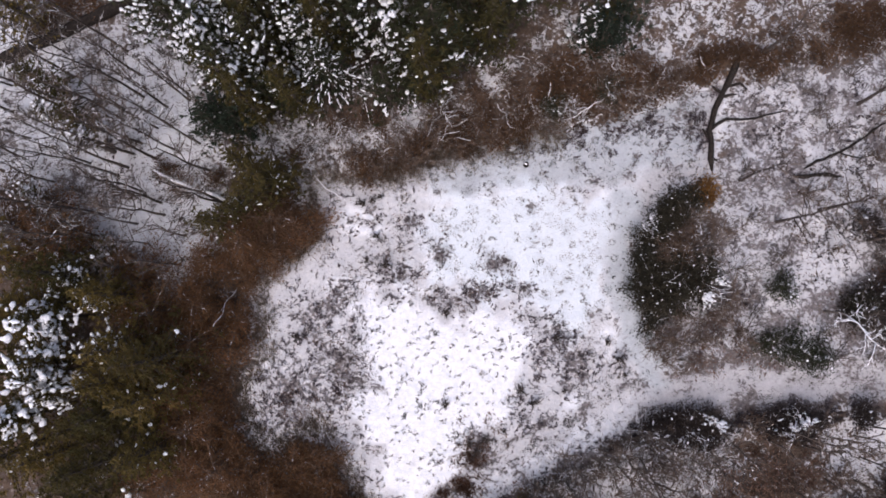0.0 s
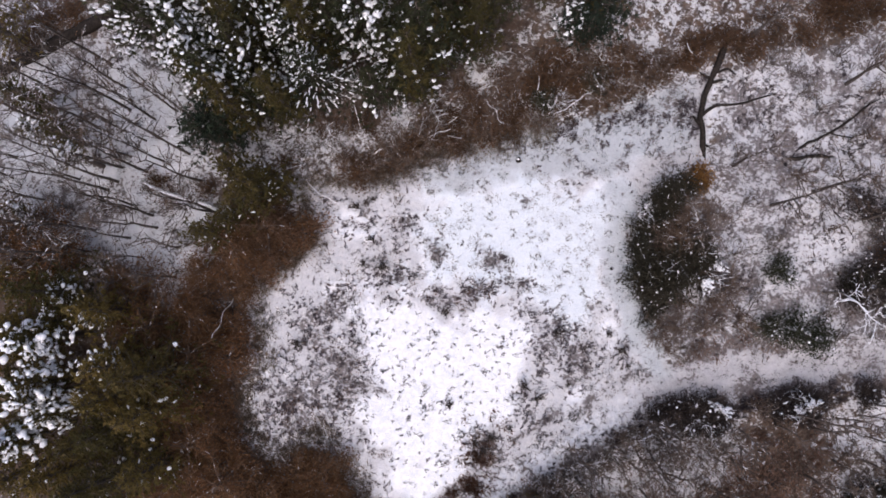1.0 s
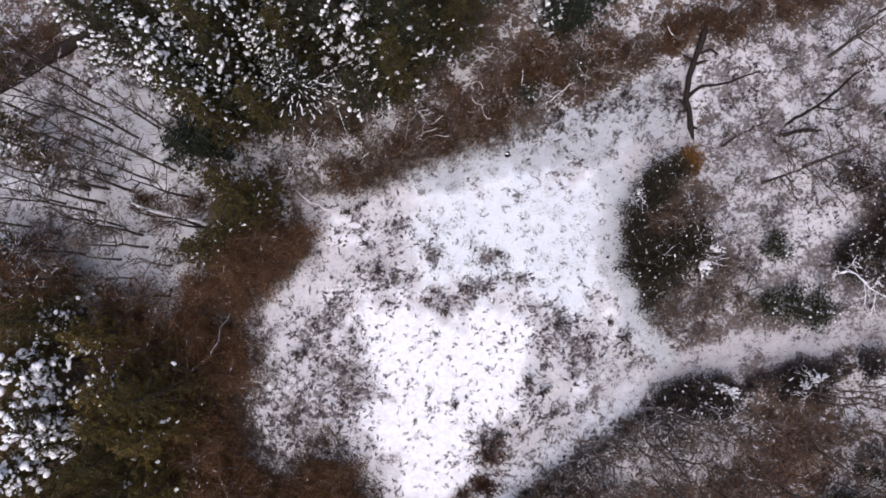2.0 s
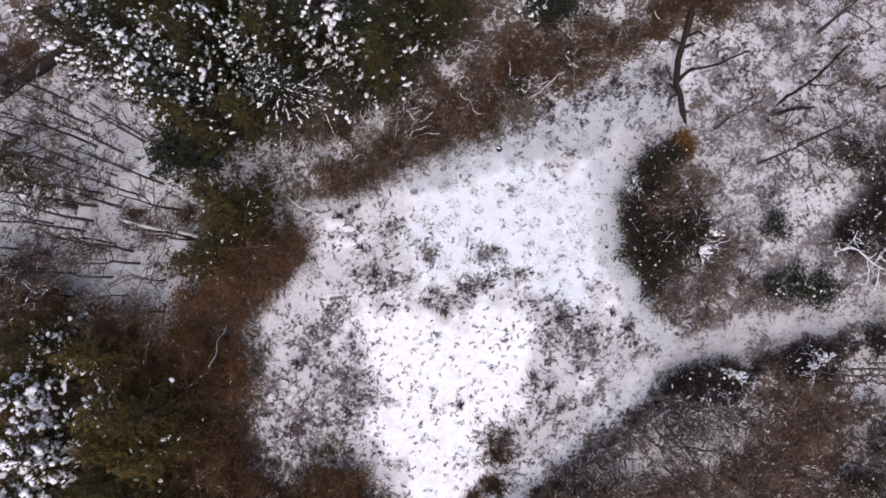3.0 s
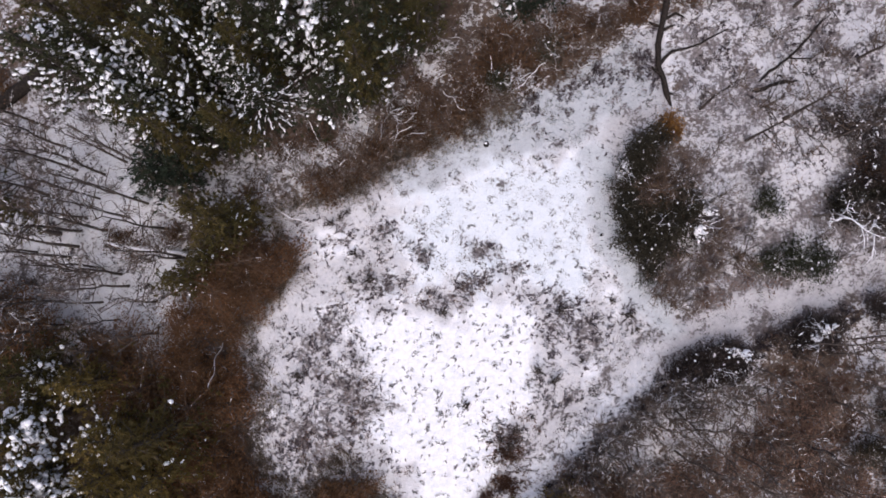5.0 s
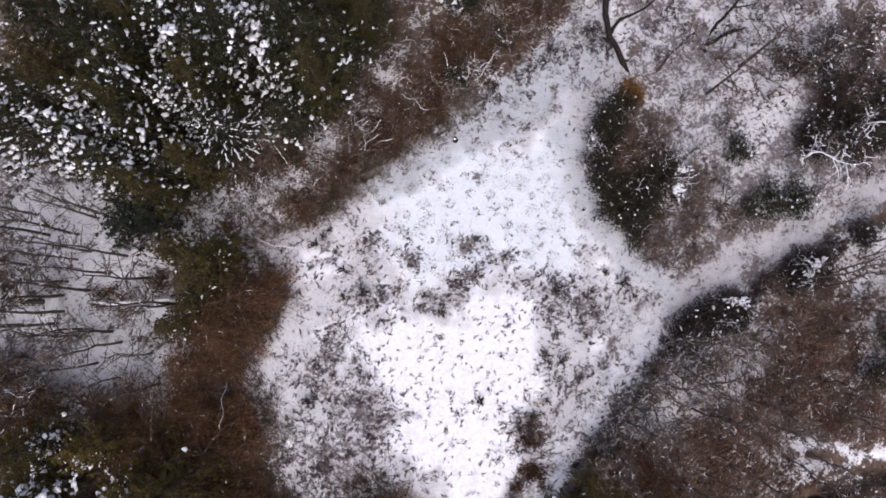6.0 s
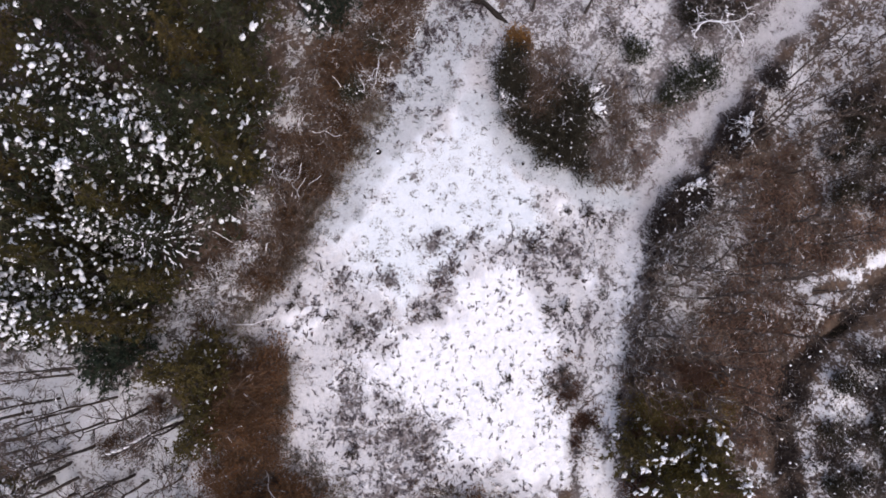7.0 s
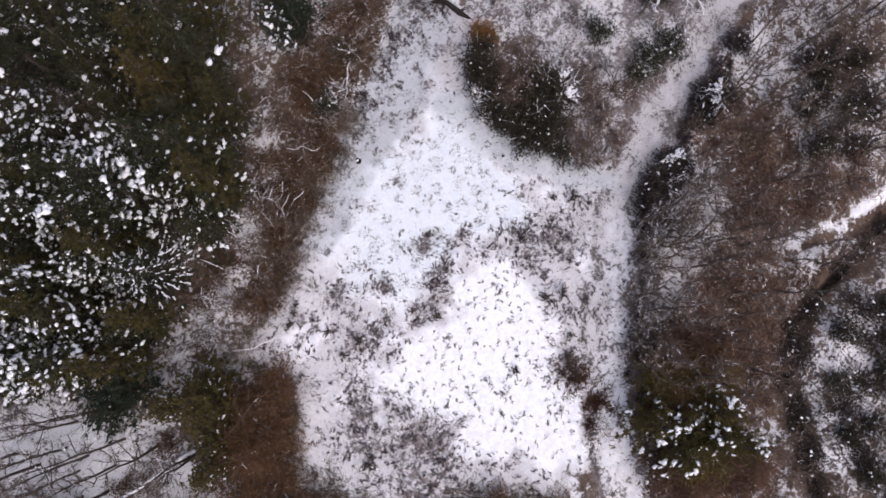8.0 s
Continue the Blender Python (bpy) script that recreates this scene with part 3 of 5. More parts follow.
def conifer(seed, tall, wide, needles, snow, label, low=0.18, density=1.0, group="conifers of the wood", clump=(0.045, 0.105), top=1.9, streaks=False, bunched=False):
    """A conifer: whorls of limbs, needle sprays along them, snow on the outer sprays."""
    r = np.random.default_rng(seed)
    root = thing("conifer_tree", label, "tree", group)
    trunk, limbs, crown = Build(), Build(), Build()
    z = np.linspace(0, tall, 9)
    bend = np.stack([0.1 * np.sin(z / 3 + seed), 0.1 * np.cos(z / 2.6 + seed), z], 1)
    trunk.tube(bend, np.linspace(0.19, 0.02, 9), 7)
    sprays, reach, laid = [], [], Build()
    for h in np.arange(low * tall, tall * 0.985, 0.52 / density):
        share = max(0.0, (h / tall - low) / (1 - low))
        span_ = wide * (1 - share ** 1.25) * (0.55 + 0.45 * min(1, share * 5 + 0.3)) + 0.25
        for a in r.uniform(0, 6.28) + np.arange(6) * 6.28 / 6 + r.normal(0, 0.22, 6):
            length = span_ * r.uniform(0.7, 1.15)
            way = np.array([np.cos(a), np.sin(a), 0.30 - 0.15 * (1 - share) + 0.5 * share])
            p = limb_points((0.1 * np.sin(h / 3 + seed), 0.1 * np.cos(h / 2.6 + seed), h), way, length, 0.28, r, 4)
            limbs.tube(p, np.linspace(0.035, 0.010, 4), 3)
            if streaks and share < 0.9:
                for s in np.arange(0.22, 0.98, 0.09) + r.uniform(-0.04, 0.04):
                    if r.random() < 0.5:
                        run, shift = r.uniform(0.06, 0.15), r.normal(0, 0.035, 3) * (1, 1, 0)
                        q = [p[0] + shift + (p[-1] - p[0]) * k + (0, 0, 0.32 - 0.28 * length * (k * k - k)) for k in (s, s + run / 2, s + run)]
                        laid.tube(q, np.array((0.02, 0.045, 0.02)) * r.uniform(0.5, 1.4), 5)
            for s in np.arange(0.22, 1.02, 0.26 / max(length, 0.4)):
                q = p[0] + (p[-1] - p[0]) * s + np.array([0, 0, -0.28 * length * (s * s - s)])
                off = r.normal(0, 0.13 + 0.12 * s, 3) * (1, 1, 0.4)
                sprays.append(q + off)
                reach.append((s * length / max(span_, 0.3), a, share))
    sprays, reach = np.array(sprays), np.array(reach)
    per = 8
    out = np.stack([np.cos(reach[:, 1]), np.sin(reach[:, 1]), np.full(len(reach), 0.35)], 1)
    way = np.repeat(out, per, 0) * 0.7 + r.normal(0, 0.65, (len(sprays) * per, 3))
    base = np.repeat(sprays, per, 0)
    crown.blades(base, way, r.uniform(0.16, 0.36, len(base)), r.uniform(0.055, 0.10, len(base)), 0.15)
    part("trunk", trunk, M_BARK, root, smooth=True)
    part("branchwork", limbs, M_LIMB, root, kind="stuff")
    foliage = part("crown", crown, needles, root)
    if streaks:
        part("streaked_snow", laid, M_SNOW, root, "snow lying along the branches", True, "stuff")
    if snow:
        chance = snow * np.clip(reach[:, 0] * 1.7 - 0.25, 0, 1) * np.clip(top - 2.2 * reach[:, 2], 0, 1)
        patchy = ripple(sprays[:, 0] * 3 + seed, sprays[:, 1] * 3, 3.0, seed + 60)
        lie = np.clip((patchy - 0.3) * 4, 0, 1) if bunched else np.clip(0.62 + patchy * 0.9, 0.06, 1)
        pick = r.random(len(sprays)) < chance * lie
        c = sprays[pick] + (0, 0, 0.20)
        if len(c):
            snow_clumps(c, clump[0] + clump[1] * r.random(len(c)) ** 1.6, foliage, r, 50)
    return root


def leafy_tree(seed, tall, wide, leaves, label, count=5600, group="brown-leaved trees"):
    """A broad-leaved tree that has kept its dead leaves."""
    r = np.random.default_rng(seed)
    root = thing("leafy_tree", label, "tree", group)
    trunk, limbs, crown = Build(), Build(), Build()
    z = np.linspace(0, tall * 0.9, 7)
    trunk.tube(np.stack([0.15 * np.sin(z / 2 + seed), 0.15 * np.cos(z / 2), z], 1), np.linspace(0.15, 0.025, 7), 6)
    ends = []
    for k in range(34):
        h = tall * r.uniform(0.12, 0.9)
        a = r.uniform(0, 6.28)
        length = wide * r.uniform(0.55, 1.1) * (1.15 - 0.8 * (h / tall - 0.25))
        p = limb_points((0, 0, h), (np.cos(a), np.sin(a), r.uniform(0.15, 0.7)), length, 0.15, r, 5, 0.12)
        limbs.tube(p, np.linspace(0.04, 0.012, 5), 4)
        for s in (1, 2, 3, 4):
            ends += [p[s]] * s
            b = limb_points(p[s], r.normal(0, 1, 3) * (1, 1, 0.4) + (p[-1] - p[0]) * 0.3, length * 0.35, 0.1, r, 3)
            limbs.tube(b, (0.014, 0.01, 0.006), 3)
            ends += [b[1], b[2], b[2]]
    ends = np.array(ends)
    base = ends[r.integers(0, len(ends), count)] + r.normal(0, 0.26, (count, 3)) * (1, 1, 0.7)
    crown.blades(base, r.normal(0, 1, (count, 3)) * (1, 1, 0.5), r.uniform(0.07, 0.16, count), r.uniform(0.05, 0.09, count), 0.3)
    part("trunk", trunk, M_BARK, root, smooth=True)
    part("branchwork", limbs, M_TWIG, root, kind="stuff")
    part("crown", crown, leaves, root)
    return root


def bare_tree(seed, tall, label, bark=None, twig=None, limbs_n=18, spread=1.9, thick=0.15, group="bare trees of the grove", single=True):
    """A leafless tree: trunk, limbs in its upper part and fine twigs."""
    r = np.random.default_rng(seed)
    root = thing("bare_tree", label, "tree", group)
    trunk, limbs, twigs = Build(), Build(), Build()
    n = 9
    z = np.linspace(0, tall, n)
    sway = r.normal(0, 0.12, (n, 2)).cumsum(0) * (z / tall)[:, None]
    core = np.column_stack([sway, z])
    trunk.tube(core, 0.02 + thick * (1 - z / tall) ** 1.3, 7)
    for k in range(limbs_n):
        s = r.uniform(0.3, 0.97)
        at = np.array([np.interp(s * tall, z, core[:, c]) for c in range(3)])
        a = r.uniform(0, 6.28)
        length = spread * r.uniform(0.5, 1.2) * (1.25 - s * 0.8)
        p = limb_points(at, (np.cos(a), np.sin(a), r.uniform(0.5, 1.3)), length, 0.05, r, 5, 0.15)
        limb = Build() if single else limbs
        limb.tube(p, np.linspace(0.035, 0.014, 5) * (1.25 - 0.5 * s), 4)
        if single:
            part("limb", limb, bark or M_DARK, root)
        for q in range(7):
            b = limb_points(p[r.integers(1, 5)], r.normal(0, 1, 3) + (0, 0, 0.5) + (p[-1] - p[0]) / length, length * r.uniform(0.25, 0.55), 0.0, r, 3, 0.2)
            twigs.tube(b, (0.014, 0.011, 0.006), 3)
    part("trunk", trunk, bark or M_DARK, root, smooth=True)
    if not single:
        part("branchwork", limbs, bark or M_DARK, root, kind="stuff")
    part("twig_work", twigs, twig or M_TWIG, root, kind="stuff")
    return root


def bare_shrub(seed, tall, wide, stem, label, stems_n=9, twigs_n=7, thin=0.014, group="bare shrubs", single=False, name="bare_shrub"):
    """Leafless stems from one foot, arching outwards, with twigs."""
    r = np.random.default_rng(seed)
    root = thing(name, label, "shrub", group)
    stems, twigs = Build(), Build()
    for k in range(stems_n):
        a, out = r.uniform(0, 6.28), r.uniform(0.15, 1.0)
        p = limb_points(r.normal(0, 0.06, 3) * (1, 1, 0), (np.cos(a) * wide * out, np.sin(a) * wide * out, tall * r.uniform(0.7, 1.1)),
                        np.hypot(wide * out, tall) * r.uniform(0.7, 1.1), 0.22 * out, r, 5, 0.22)
        one = Build() if single else stems
        one.tube(p, np.linspace(thin * 1.6, thin * 0.7, 5), 3)
        if single:
            part("branch", one, stem, root)
        for q in range(twigs_n):
            b = limb_points(p[r.integers(2, 5)], r.normal(0, 1, 3) * (1, 1, 0.5) + (p[-1] - p[0]) * 0.5, tall * r.uniform(0.15, 0.45), 0.1, r, 3, 0.3)
            twigs.tube(b, np.linspace(thin * 0.9, thin * 0.45, 3), 3)
    if not single:
        part("branchwork", stems, stem, root, kind="stuff")
    part("twig_work", twigs, stem, root, kind="stuff")
    return root


def evergreen_shrub(seed, tall, wide, leaves, label, count=3000, snow=0.0, group="evergreen shrubs"):
    """A dense broad-leaved evergreen shrub with a few snow flecks and bare snowy shoots."""
    r = np.random.default_rng(seed)
    root = thing("evergreen_shrub", label, "shrub", group)
    stems, crown = Build(), Build()
    ends = []
    for k in range(26):
        a, out = r.uniform(0, 6.28), r.uniform(0.1, 1.0) ** 0.6
        top = np.array([np.cos(a) * wide * out, np.sin(a) * wide * out, tall * (1.05 - 0.55 * out ** 2) * r.uniform(0.6, 1.1)])
        p = limb_points((0, 0, 0), top, np.linalg.norm(top), 0.1, r, 5, 0.1)
        stems.tube(p, np.linspace(0.03, 0.01, 5), 3)
        ends += [p[2], p[3], p[3], p[4], p[4], p[4]]
    ends = np.array(ends)
    base = ends[r.integers(0, len(ends), count)] + r.normal(0, 0.24, (count, 3)) * (1, 1, 0.8)
    crown.blades(base, r.normal(0, 1, (count, 3)) * (1, 1, 0.5), r.uniform(0.08, 0.18, count), r.uniform(0.05, 0.09, count), 0.2)
    part("branchwork", stems, M_DARK, root, kind="stuff")
    foliage = part("crown", crown, leaves, root)
    if snow:
        n = int(26 * snow)
        c = ends[r.integers(0, len(ends), n)] + r.normal(0, 0.15, (n, 3)) + (0, 0, 0.2)
        snow_clumps(c, r.uniform(0.03, 0.085, n), foliage, r, 12)
        for k in range(3):
            p = limb_points(ends[r.integers(0, len(ends))], r.normal(0, 1, 3) * (1, 1, 0.3) + (0, 0, 0.5), r.uniform(0.3, 0.8), 0.1, r, 4, 0.3)
            shoot = Build()
            shoot.tube(p, np.linspace(0.014, 0.007, 4), 4)
            part("snowy_shoot", shoot, M_FROSTED, root, "thin shoot under snow")
    return root


def snowy_crown(seed, tall, wide, label, thick=0.05):
    """A small leaning tree, forked over and over, its branches white with snow."""
    r = np.random.default_rng(seed)
    root = thing("snow_covered_tree", label, "tree")
    stem = np.array([(-0.45 * wide, 0, 0), (-0.35 * wide, 0.1, 0.55 * tall), (0, 0, 0.8 * tall), (0.45 * wide, -0.12 * wide, 0.9 * tall), (0.9 * wide, -0.05 * wide, 0.95 * tall)])
    trunk = Build()
    trunk.tube(stem, np.array((2.0, 1.7, 1.3, 1.0, 0.6)) * thick, 7)
    part("trunk", trunk, M_FROSTED, root, smooth=True)
    for k in range(8):
        s = 1.1 + 2.7 * k / 7
        at = np.array([np.interp(s, np.arange(5), stem[:, c]) for c in range(3)])
        a = (1.15 if k % 2 else -1.15) + r.normal(0, 0.35) + (1.6 if k < 2 else 0.0)
        p = limb_points(at, (np.cos(a), np.sin(a), r.uniform(0.0, 0.4)), wide * r.uniform(0.4, 0.8), 0.15, r, 6, 0.55)
        branches = Build()
        branches.tube(p, np.linspace(thick * 0.9, thick * 0.45, 6), 5)
        for q in range(4):
            turn = a + r.choice((-1, 1)) * r.uniform(0.4, 0.9)
            b = limb_points(p[r.integers(2, 5)], (np.cos(turn), np.sin(turn), r.uniform(-0.1, 0.4)), wide * r.uniform(0.15, 0.38), 0.05, r, 4, 0.5)
            branches.tube(b, np.linspace(thick * 0.65, thick * 0.35, 4), 4)
        part("branch", branches, M_FROSTED, root, "forked branch white with snow")
    return root


def fallen_log(line, thick, label, side=(), material=None, taper=0.5, lift=0.0):
    """A trunk lying on the ground along a line of places, with side limbs."""
    root = thing("fallen_log", label, "log", "fallen trunks")
    x0, y0 = line[0]
    root.location = (x0, y0, float(height(x0, y0)))
    base = np.array(root.location)

    def laid(points, lift, n=12):
        p = np.array(points, float)
        s = np.linspace(0, len(p) - 1, n)
        q = np.stack([np.interp(s, np.arange(len(p)), p[:, c]) for c in (0, 1)], 1)
        q += np.stack([ripple(q[:, 0] * 3, q[:, 1] * 3, 2.0, 21), ripple(q[:, 0] * 3, q[:, 1] * 3, 2.0, 22)], 1) * (0.12 if thick > 0.06 else 0.28)
        return np.column_stack([q, height(q[:, 0], q[:, 1]) + lift]) - base

    body = Build()
    radius = thick * np.linspace(1, taper, 12) * (1 + 0.3 * ripple(np.arange(12) * 2.0, 0 * np.arange(12) + x0, 1.3, 23))
    radius[[0, -1]] *= 0.35
    body.tube(laid(line, thick * 0.6 + lift * np.linspace(0, 1, 12)), radius, 8)
    part("trunk", body, material or M_DARK, root, smooth=True)
    for points in side:
        b = Build()
        b.tube(laid(points, thick * 0.5, 7), thick * np.linspace(0.55, 0.2, 7), 6)
        part("limb", b, material or M_DARK, root)
    return root


# ---- pine wood ----
heavy = [conifer(100 + k, t, w, M_PINE, s, "dark green pine thick with rounded clumps of snow", group="snow-laden pines of the wood", clump=(0.07, 0.11), top=2.6)
         for k, (t, w, s) in enumerate(((9.5, 2.4, 1.15), (8.6, 2.3, 0.8), (10.0, 2.5, 1.0)))]
plant(heavy, [(-5.8, 22.6), (-7.6, 21.2), (-7.0, 18.6), (-9.4, 19.2), (-8.2, 16.8), (-6.1, 16.4), (-4.2, 17.9), (-4.7, 15.0), (-9.6, 22.4)], 1)
snowy = [conifer(104 + k, t, w, M_PINE, s, "dark green pine with rounded clumps of snow on its branches", group="snowy pines of the wood", clump=(0.065, 0.10), top=2.6)
         for k, (t, w, s) in enumerate(((8.8, 2.2, 2.2), (8.0, 2.0, 1.7)))]
plant(snowy, [(-11.4, 18.2), (-19.0, 18.0), (-17.1, 17.4), (-14.8, 16.5), (-12.6, 16.6), (-15.4, 14.5), (-12.8, 14.3), (-17.0, 14.8), (-14.4, 12.7), (-10.3, 15.2), (-18.6, 16.2)], 28)
low_pine = [conifer(106, 6.0, 1.9, M_PINE, 0.9, "low dark pine with a few flecks of snow", group="low pines at the wood's edge", clump=(0.04, 0.08))]
plant(low_pine, [(-5.4, 12.4), (-11.6, 12.4), (-3.4, 13.0), (-12.9, 11.9)], 29)
plant([conifer(108, 8.0, 2.5, M_PINE, 0.45, "dark pine with snow in streaks along its drooping branches", group="snow-streaked pines", clump=(0.022, 0.05), top=2.6, streaks=True)], [(-9.0, 13.0)], 30)
plain = [conifer(120 + k, t, w, n, s, "dark olive pine with a little snow on its branches", group="olive pines of the wood", clump=(0.05, 0.11))
         for k, (t, w, s, n) in enumerate(((9.5, 2.4, 0.16, M_PINE), (8.6, 2.1, 0.06, M_OLIVE), (9.0, 2.3, 0.26, M_PINE)))]
plant(plain, [(-13.6, 19.2), (-16.2, 19.8), (-1.7, 22.7), (-1.2, 16.6), (1.2, 20.4), (-1.0, 26.1), (2.2, 18.0), (0.8, 15.7), (-2.4, 14.4), (-3.4, 25.6), (-6.8, 25.4), (-12.4, 21.4), (-15.6, 22.0), (-19.4, 20.4), (-12.8, 25.0), (3.4, 22.2), (4.6, 19.8),
              (-2.6, 20.2), (-3.4, 28.4), (-6.6, 28.6), (3.0, 25.4), (-9.8, 27.6), (6.6, 22.2), (0.9, 23.4), (-15.8, 25.2), (-0.4, 18.6), (-3.2, 15.8), (1.6, 28.0)], 2)
slim = [conifer(130 + k, t, w, M_OLIVE, 0.02, "slim olive-brown pine rising above snowy neighbours", group="slim olive pines") for k, (t, w) in enumerate(((9.6, 1.2), (10.4, 1.35)))]
plant(slim, [(-8.9, 15.3), (-13.1, 15.3), (-13.5, 11.2), (-15.9, 18.2), (-1.5, 14.8), (-2.7, 12.9), (-10.8, 11.6), (-15.2, 12.9), (-11.8, 17.7), (-8.2, 20.4), (-11.0, 20.0)], 19, (0.8, 1.05))

# ---- west wood ----
dark = [conifer(140 + k, t, w, M_OCHRE if k else M_OLIVE, s, "dark olive conifer with a few patches of snow", group="conifers of the west wood")
        for k, (t, w, s) in enumerate(((8.4, 2.6, 0.08), (9.0, 2.4, 0.16), (7.6, 2.2, 0.04)))]
plant(dark, [(-23.7, 0.5), (-27.4, -2.6), (-21.0, -0.7), (-21.4, -8.0), (-19.5, -3.7), (-26.2, -7.4), (-19.9, -7.4),
             (-20.2, -5.6), (-23.5, -10.0), (-20.6, -10.2), (-18.1, -9.8), (-25.8, -1.4), (-26.8, -5.0), (-27.0, -10.4), (-29.6, 17.4), (-22.0, -12.6), (-29.0, 1.6), (-29.5, -3.0), (-17.7, -4.2), (-18.0, -6.6)], 3)
plant([conifer(145, 8.0, 1.5, M_OLIVE, 7.0, "olive conifer with a thick patch of snow", 0.5, 1.25, "snow-patched conifers", (0.085, 0.15), 4.0)],
      [(-24.3, -2.3), (-24.2, -4.6), (-23.6, -6.5), (-25.2, -7.8), (-24.6, -5.6)], 20, (0.8, 1.05))
plant([conifer(146, 6.4, 1.1, M_OLIVE, 3.0, "slender olive conifer with snow on its top", 0.5, group="snow-topped conifers of the west wood", clump=(0.06, 0.12), top=4.0)],
      [(-20.8, -3.5), (-23.8, 8.8), (-26.6, 10.4), (-22.2, -1.2), (-23.6, 0.4), (-27.2, 5.2)], 31, (0.7, 1.0))
small = [conifer(150, 5.6, 1.7, M_OLIVE, 0.35, "small olive-green conifer flecked with snow", group="small conifers", clump=(0.025, 0.075)),
         conifer(151, 4.6, 1.5, M_FIR, 0.35, "small dark fir flecked with snow", group="small conifers", clump=(0.03, 0.08))]
plant(small[:1], [(-27.2, 12.4), (-25.0, 10.1), (-12.8, 5.8), (-14.1, 7.6), (-12.0, 7.0), (-15.6, 3.8), (-14.4, 4.6), (-12.6, 6.6), (8.6, 18.4)], 4)
plant(small[1:], [(-14.6, 10.4), (-16.3, 10.2), (-15.4, 11.0), (8.0, 16.6), (9.0, 17.4)], 26)
plant([conifer(152, 5.0, 1.3, M_FIR, 0.9, "small dark fir with its top branches white with snow", group="snow-topped firs", clump=(0.05, 0.11), top=4.0)], [(7.0, 16.9)], 27)
rusty = [leafy_tree(160 + k, t, w, M_BROWN if k == 2 else M_RUST, "broad-leaved tree full of dark brown dead leaves" if k == 2 else "broad-leaved tree full of rusty brown dead leaves") for k, (t, w) in enumerate(((3.1, 2.1), (3.5, 2.4), (2.6, 1.9)))]
plant(rusty, [(-14.2, 3.1), (-16.8, -8.8), (-13.1, 4.2), (-16.4, 1.5), (-14.6, -11.0), (-12.3, 4.3), (-16.8, -1.1), (-11.7, -13.3), (-9.6, -13.8), (-17.6, -5.9), (-19.0, -1.8), (-17.4, -2.8), (-20.9, 0.9),
              (-16.7, -3.4), (-13.3, -13.3), (-16.4, -11.4), (-19.4, -12.4), (-9.3, -14.7), (-27.0, 1.2), (-26.4, 2.8), (-28.4, 4.6)], 5)
plant([leafy_tree(175 + k, t, w, M_RUSSET, "broad tree with russet-brown dead leaves beside the track", 3600, "russet-brown trees by the track") for k, (t, w) in enumerate(((2.4, 1.7), (2.0, 1.4)))],
      [(4.9, -13.4), (6.2, -14.2), (5.8, -15.2), (3.4, -15.2), (0.2, -18.2), (-0.8, -17.2), (1.4, -19.8), (0.4, -19.6), (2.6, -20.8), (-0.6, -18.8), (1.6, -21.4)], 24)
plant([leafy_tree(170, 1.35, 1.25, M_RUST, "small brown-leaved tree at the wood's edge", 2000, "small brown-leaved trees")],
      [(-14.3, 0.6), (-14.6, -1.9), (-13.1, 1.9), (-15.6, -7.4), (-11.7, 2.9), (-10.4, 4.0), (-14.8, -3.8), (-15.7, -5.6), (-14.7, -9.5), (-12.7, -11.7), (-10.5, -11.5), (-9.0, -12.0), (-8.2, -13.2), (-7.6, -14.2), (-9.7, -10.3), (-8.9, -10.8), (-10.5, -10.8), (-9.2, -11.6), (-8.0, -11.8), (1.4, -15.0), (3.0, -19.5), (0.2, -18.6), (4.8, -17.6), (6.4, -16.0)], 6, (0.8, 1.25))

# ---- bare grove ----
tall = [bare_tree(200 + k, h, "tall slender leafless tree with a dark trunk", None, M_TWIG if k % 2 else M_GREYTWIG, 15, 1.7, 0.07) for k, h in enumerate((8.8, 7.6, 9.6, 6.8, 8.2))]
plant(tall, [(-19.4, 8.8), (-20.0, 10.5), (-17.2, 11.3), (-22.0, 9.3), (-16.7, 5.7), (-22.9, 7.7), (-18.4, 12.3), (-25.5, 7.9), (-20.5, 5.4), (-21.8, 6.1), (-27.1, 13.8), (-20.4, 11.8)]
      + spots(GROVE, 30, 1.4, 31), 7, lean=2.5)
haze = [bare_tree(210 + k, h, "thin leafless sapling with brown twigs in the grove", M_BARK, M_TWIG, 14, 1.7, 0.05, "brown saplings of the grove", False) for k, h in enumerate((5.6, 6.4))]
plant(haze, spots([(-33.0, 2.6), (-23.0, 1.2), (-19.0, 1.0), (-17.4, 3.6), (-20.0, 5.6), (-26.0, 7.4), (-33.0, 9.0)], 15, 1.6, 81) + spots([(-27.0, 10.0), (-21.0, 10.0), (-20.0, 13.0), (-26.0, 14.5)], 4, 1.6, 82), 33, lean=4.0)

# ---- thicket by the track ----
sapling = [bare_tree(220 + k, h, "slender leafless sapling of the brown thicket", M_BARK, M_TWIG, 12, 1.4, 0.042, "saplings of the thicket", False) for k, h in enumerate((5.6, 4.6, 6.2, 4.0))]
plant(sapling, spots(THICKET, 80, 1.0, 32) + spots([(3.0, -12.6), (9.0, -8.8), (16.0, -7.2), (17.0, -9.4), (10.0, -11.0), (4.6, -14.4)], 18, 0.9, 61), 8, lean=5.0)
grey = [bare_shrub(240 + k, h, w, M_GREYTWIG, "grey leafless shrub dusted with snow", 10, 7, group="grey shrubs") for k, (h, w) in enumerate(((1.6, 0.9), (2.2, 1.1), (1.2, 0.8)))]
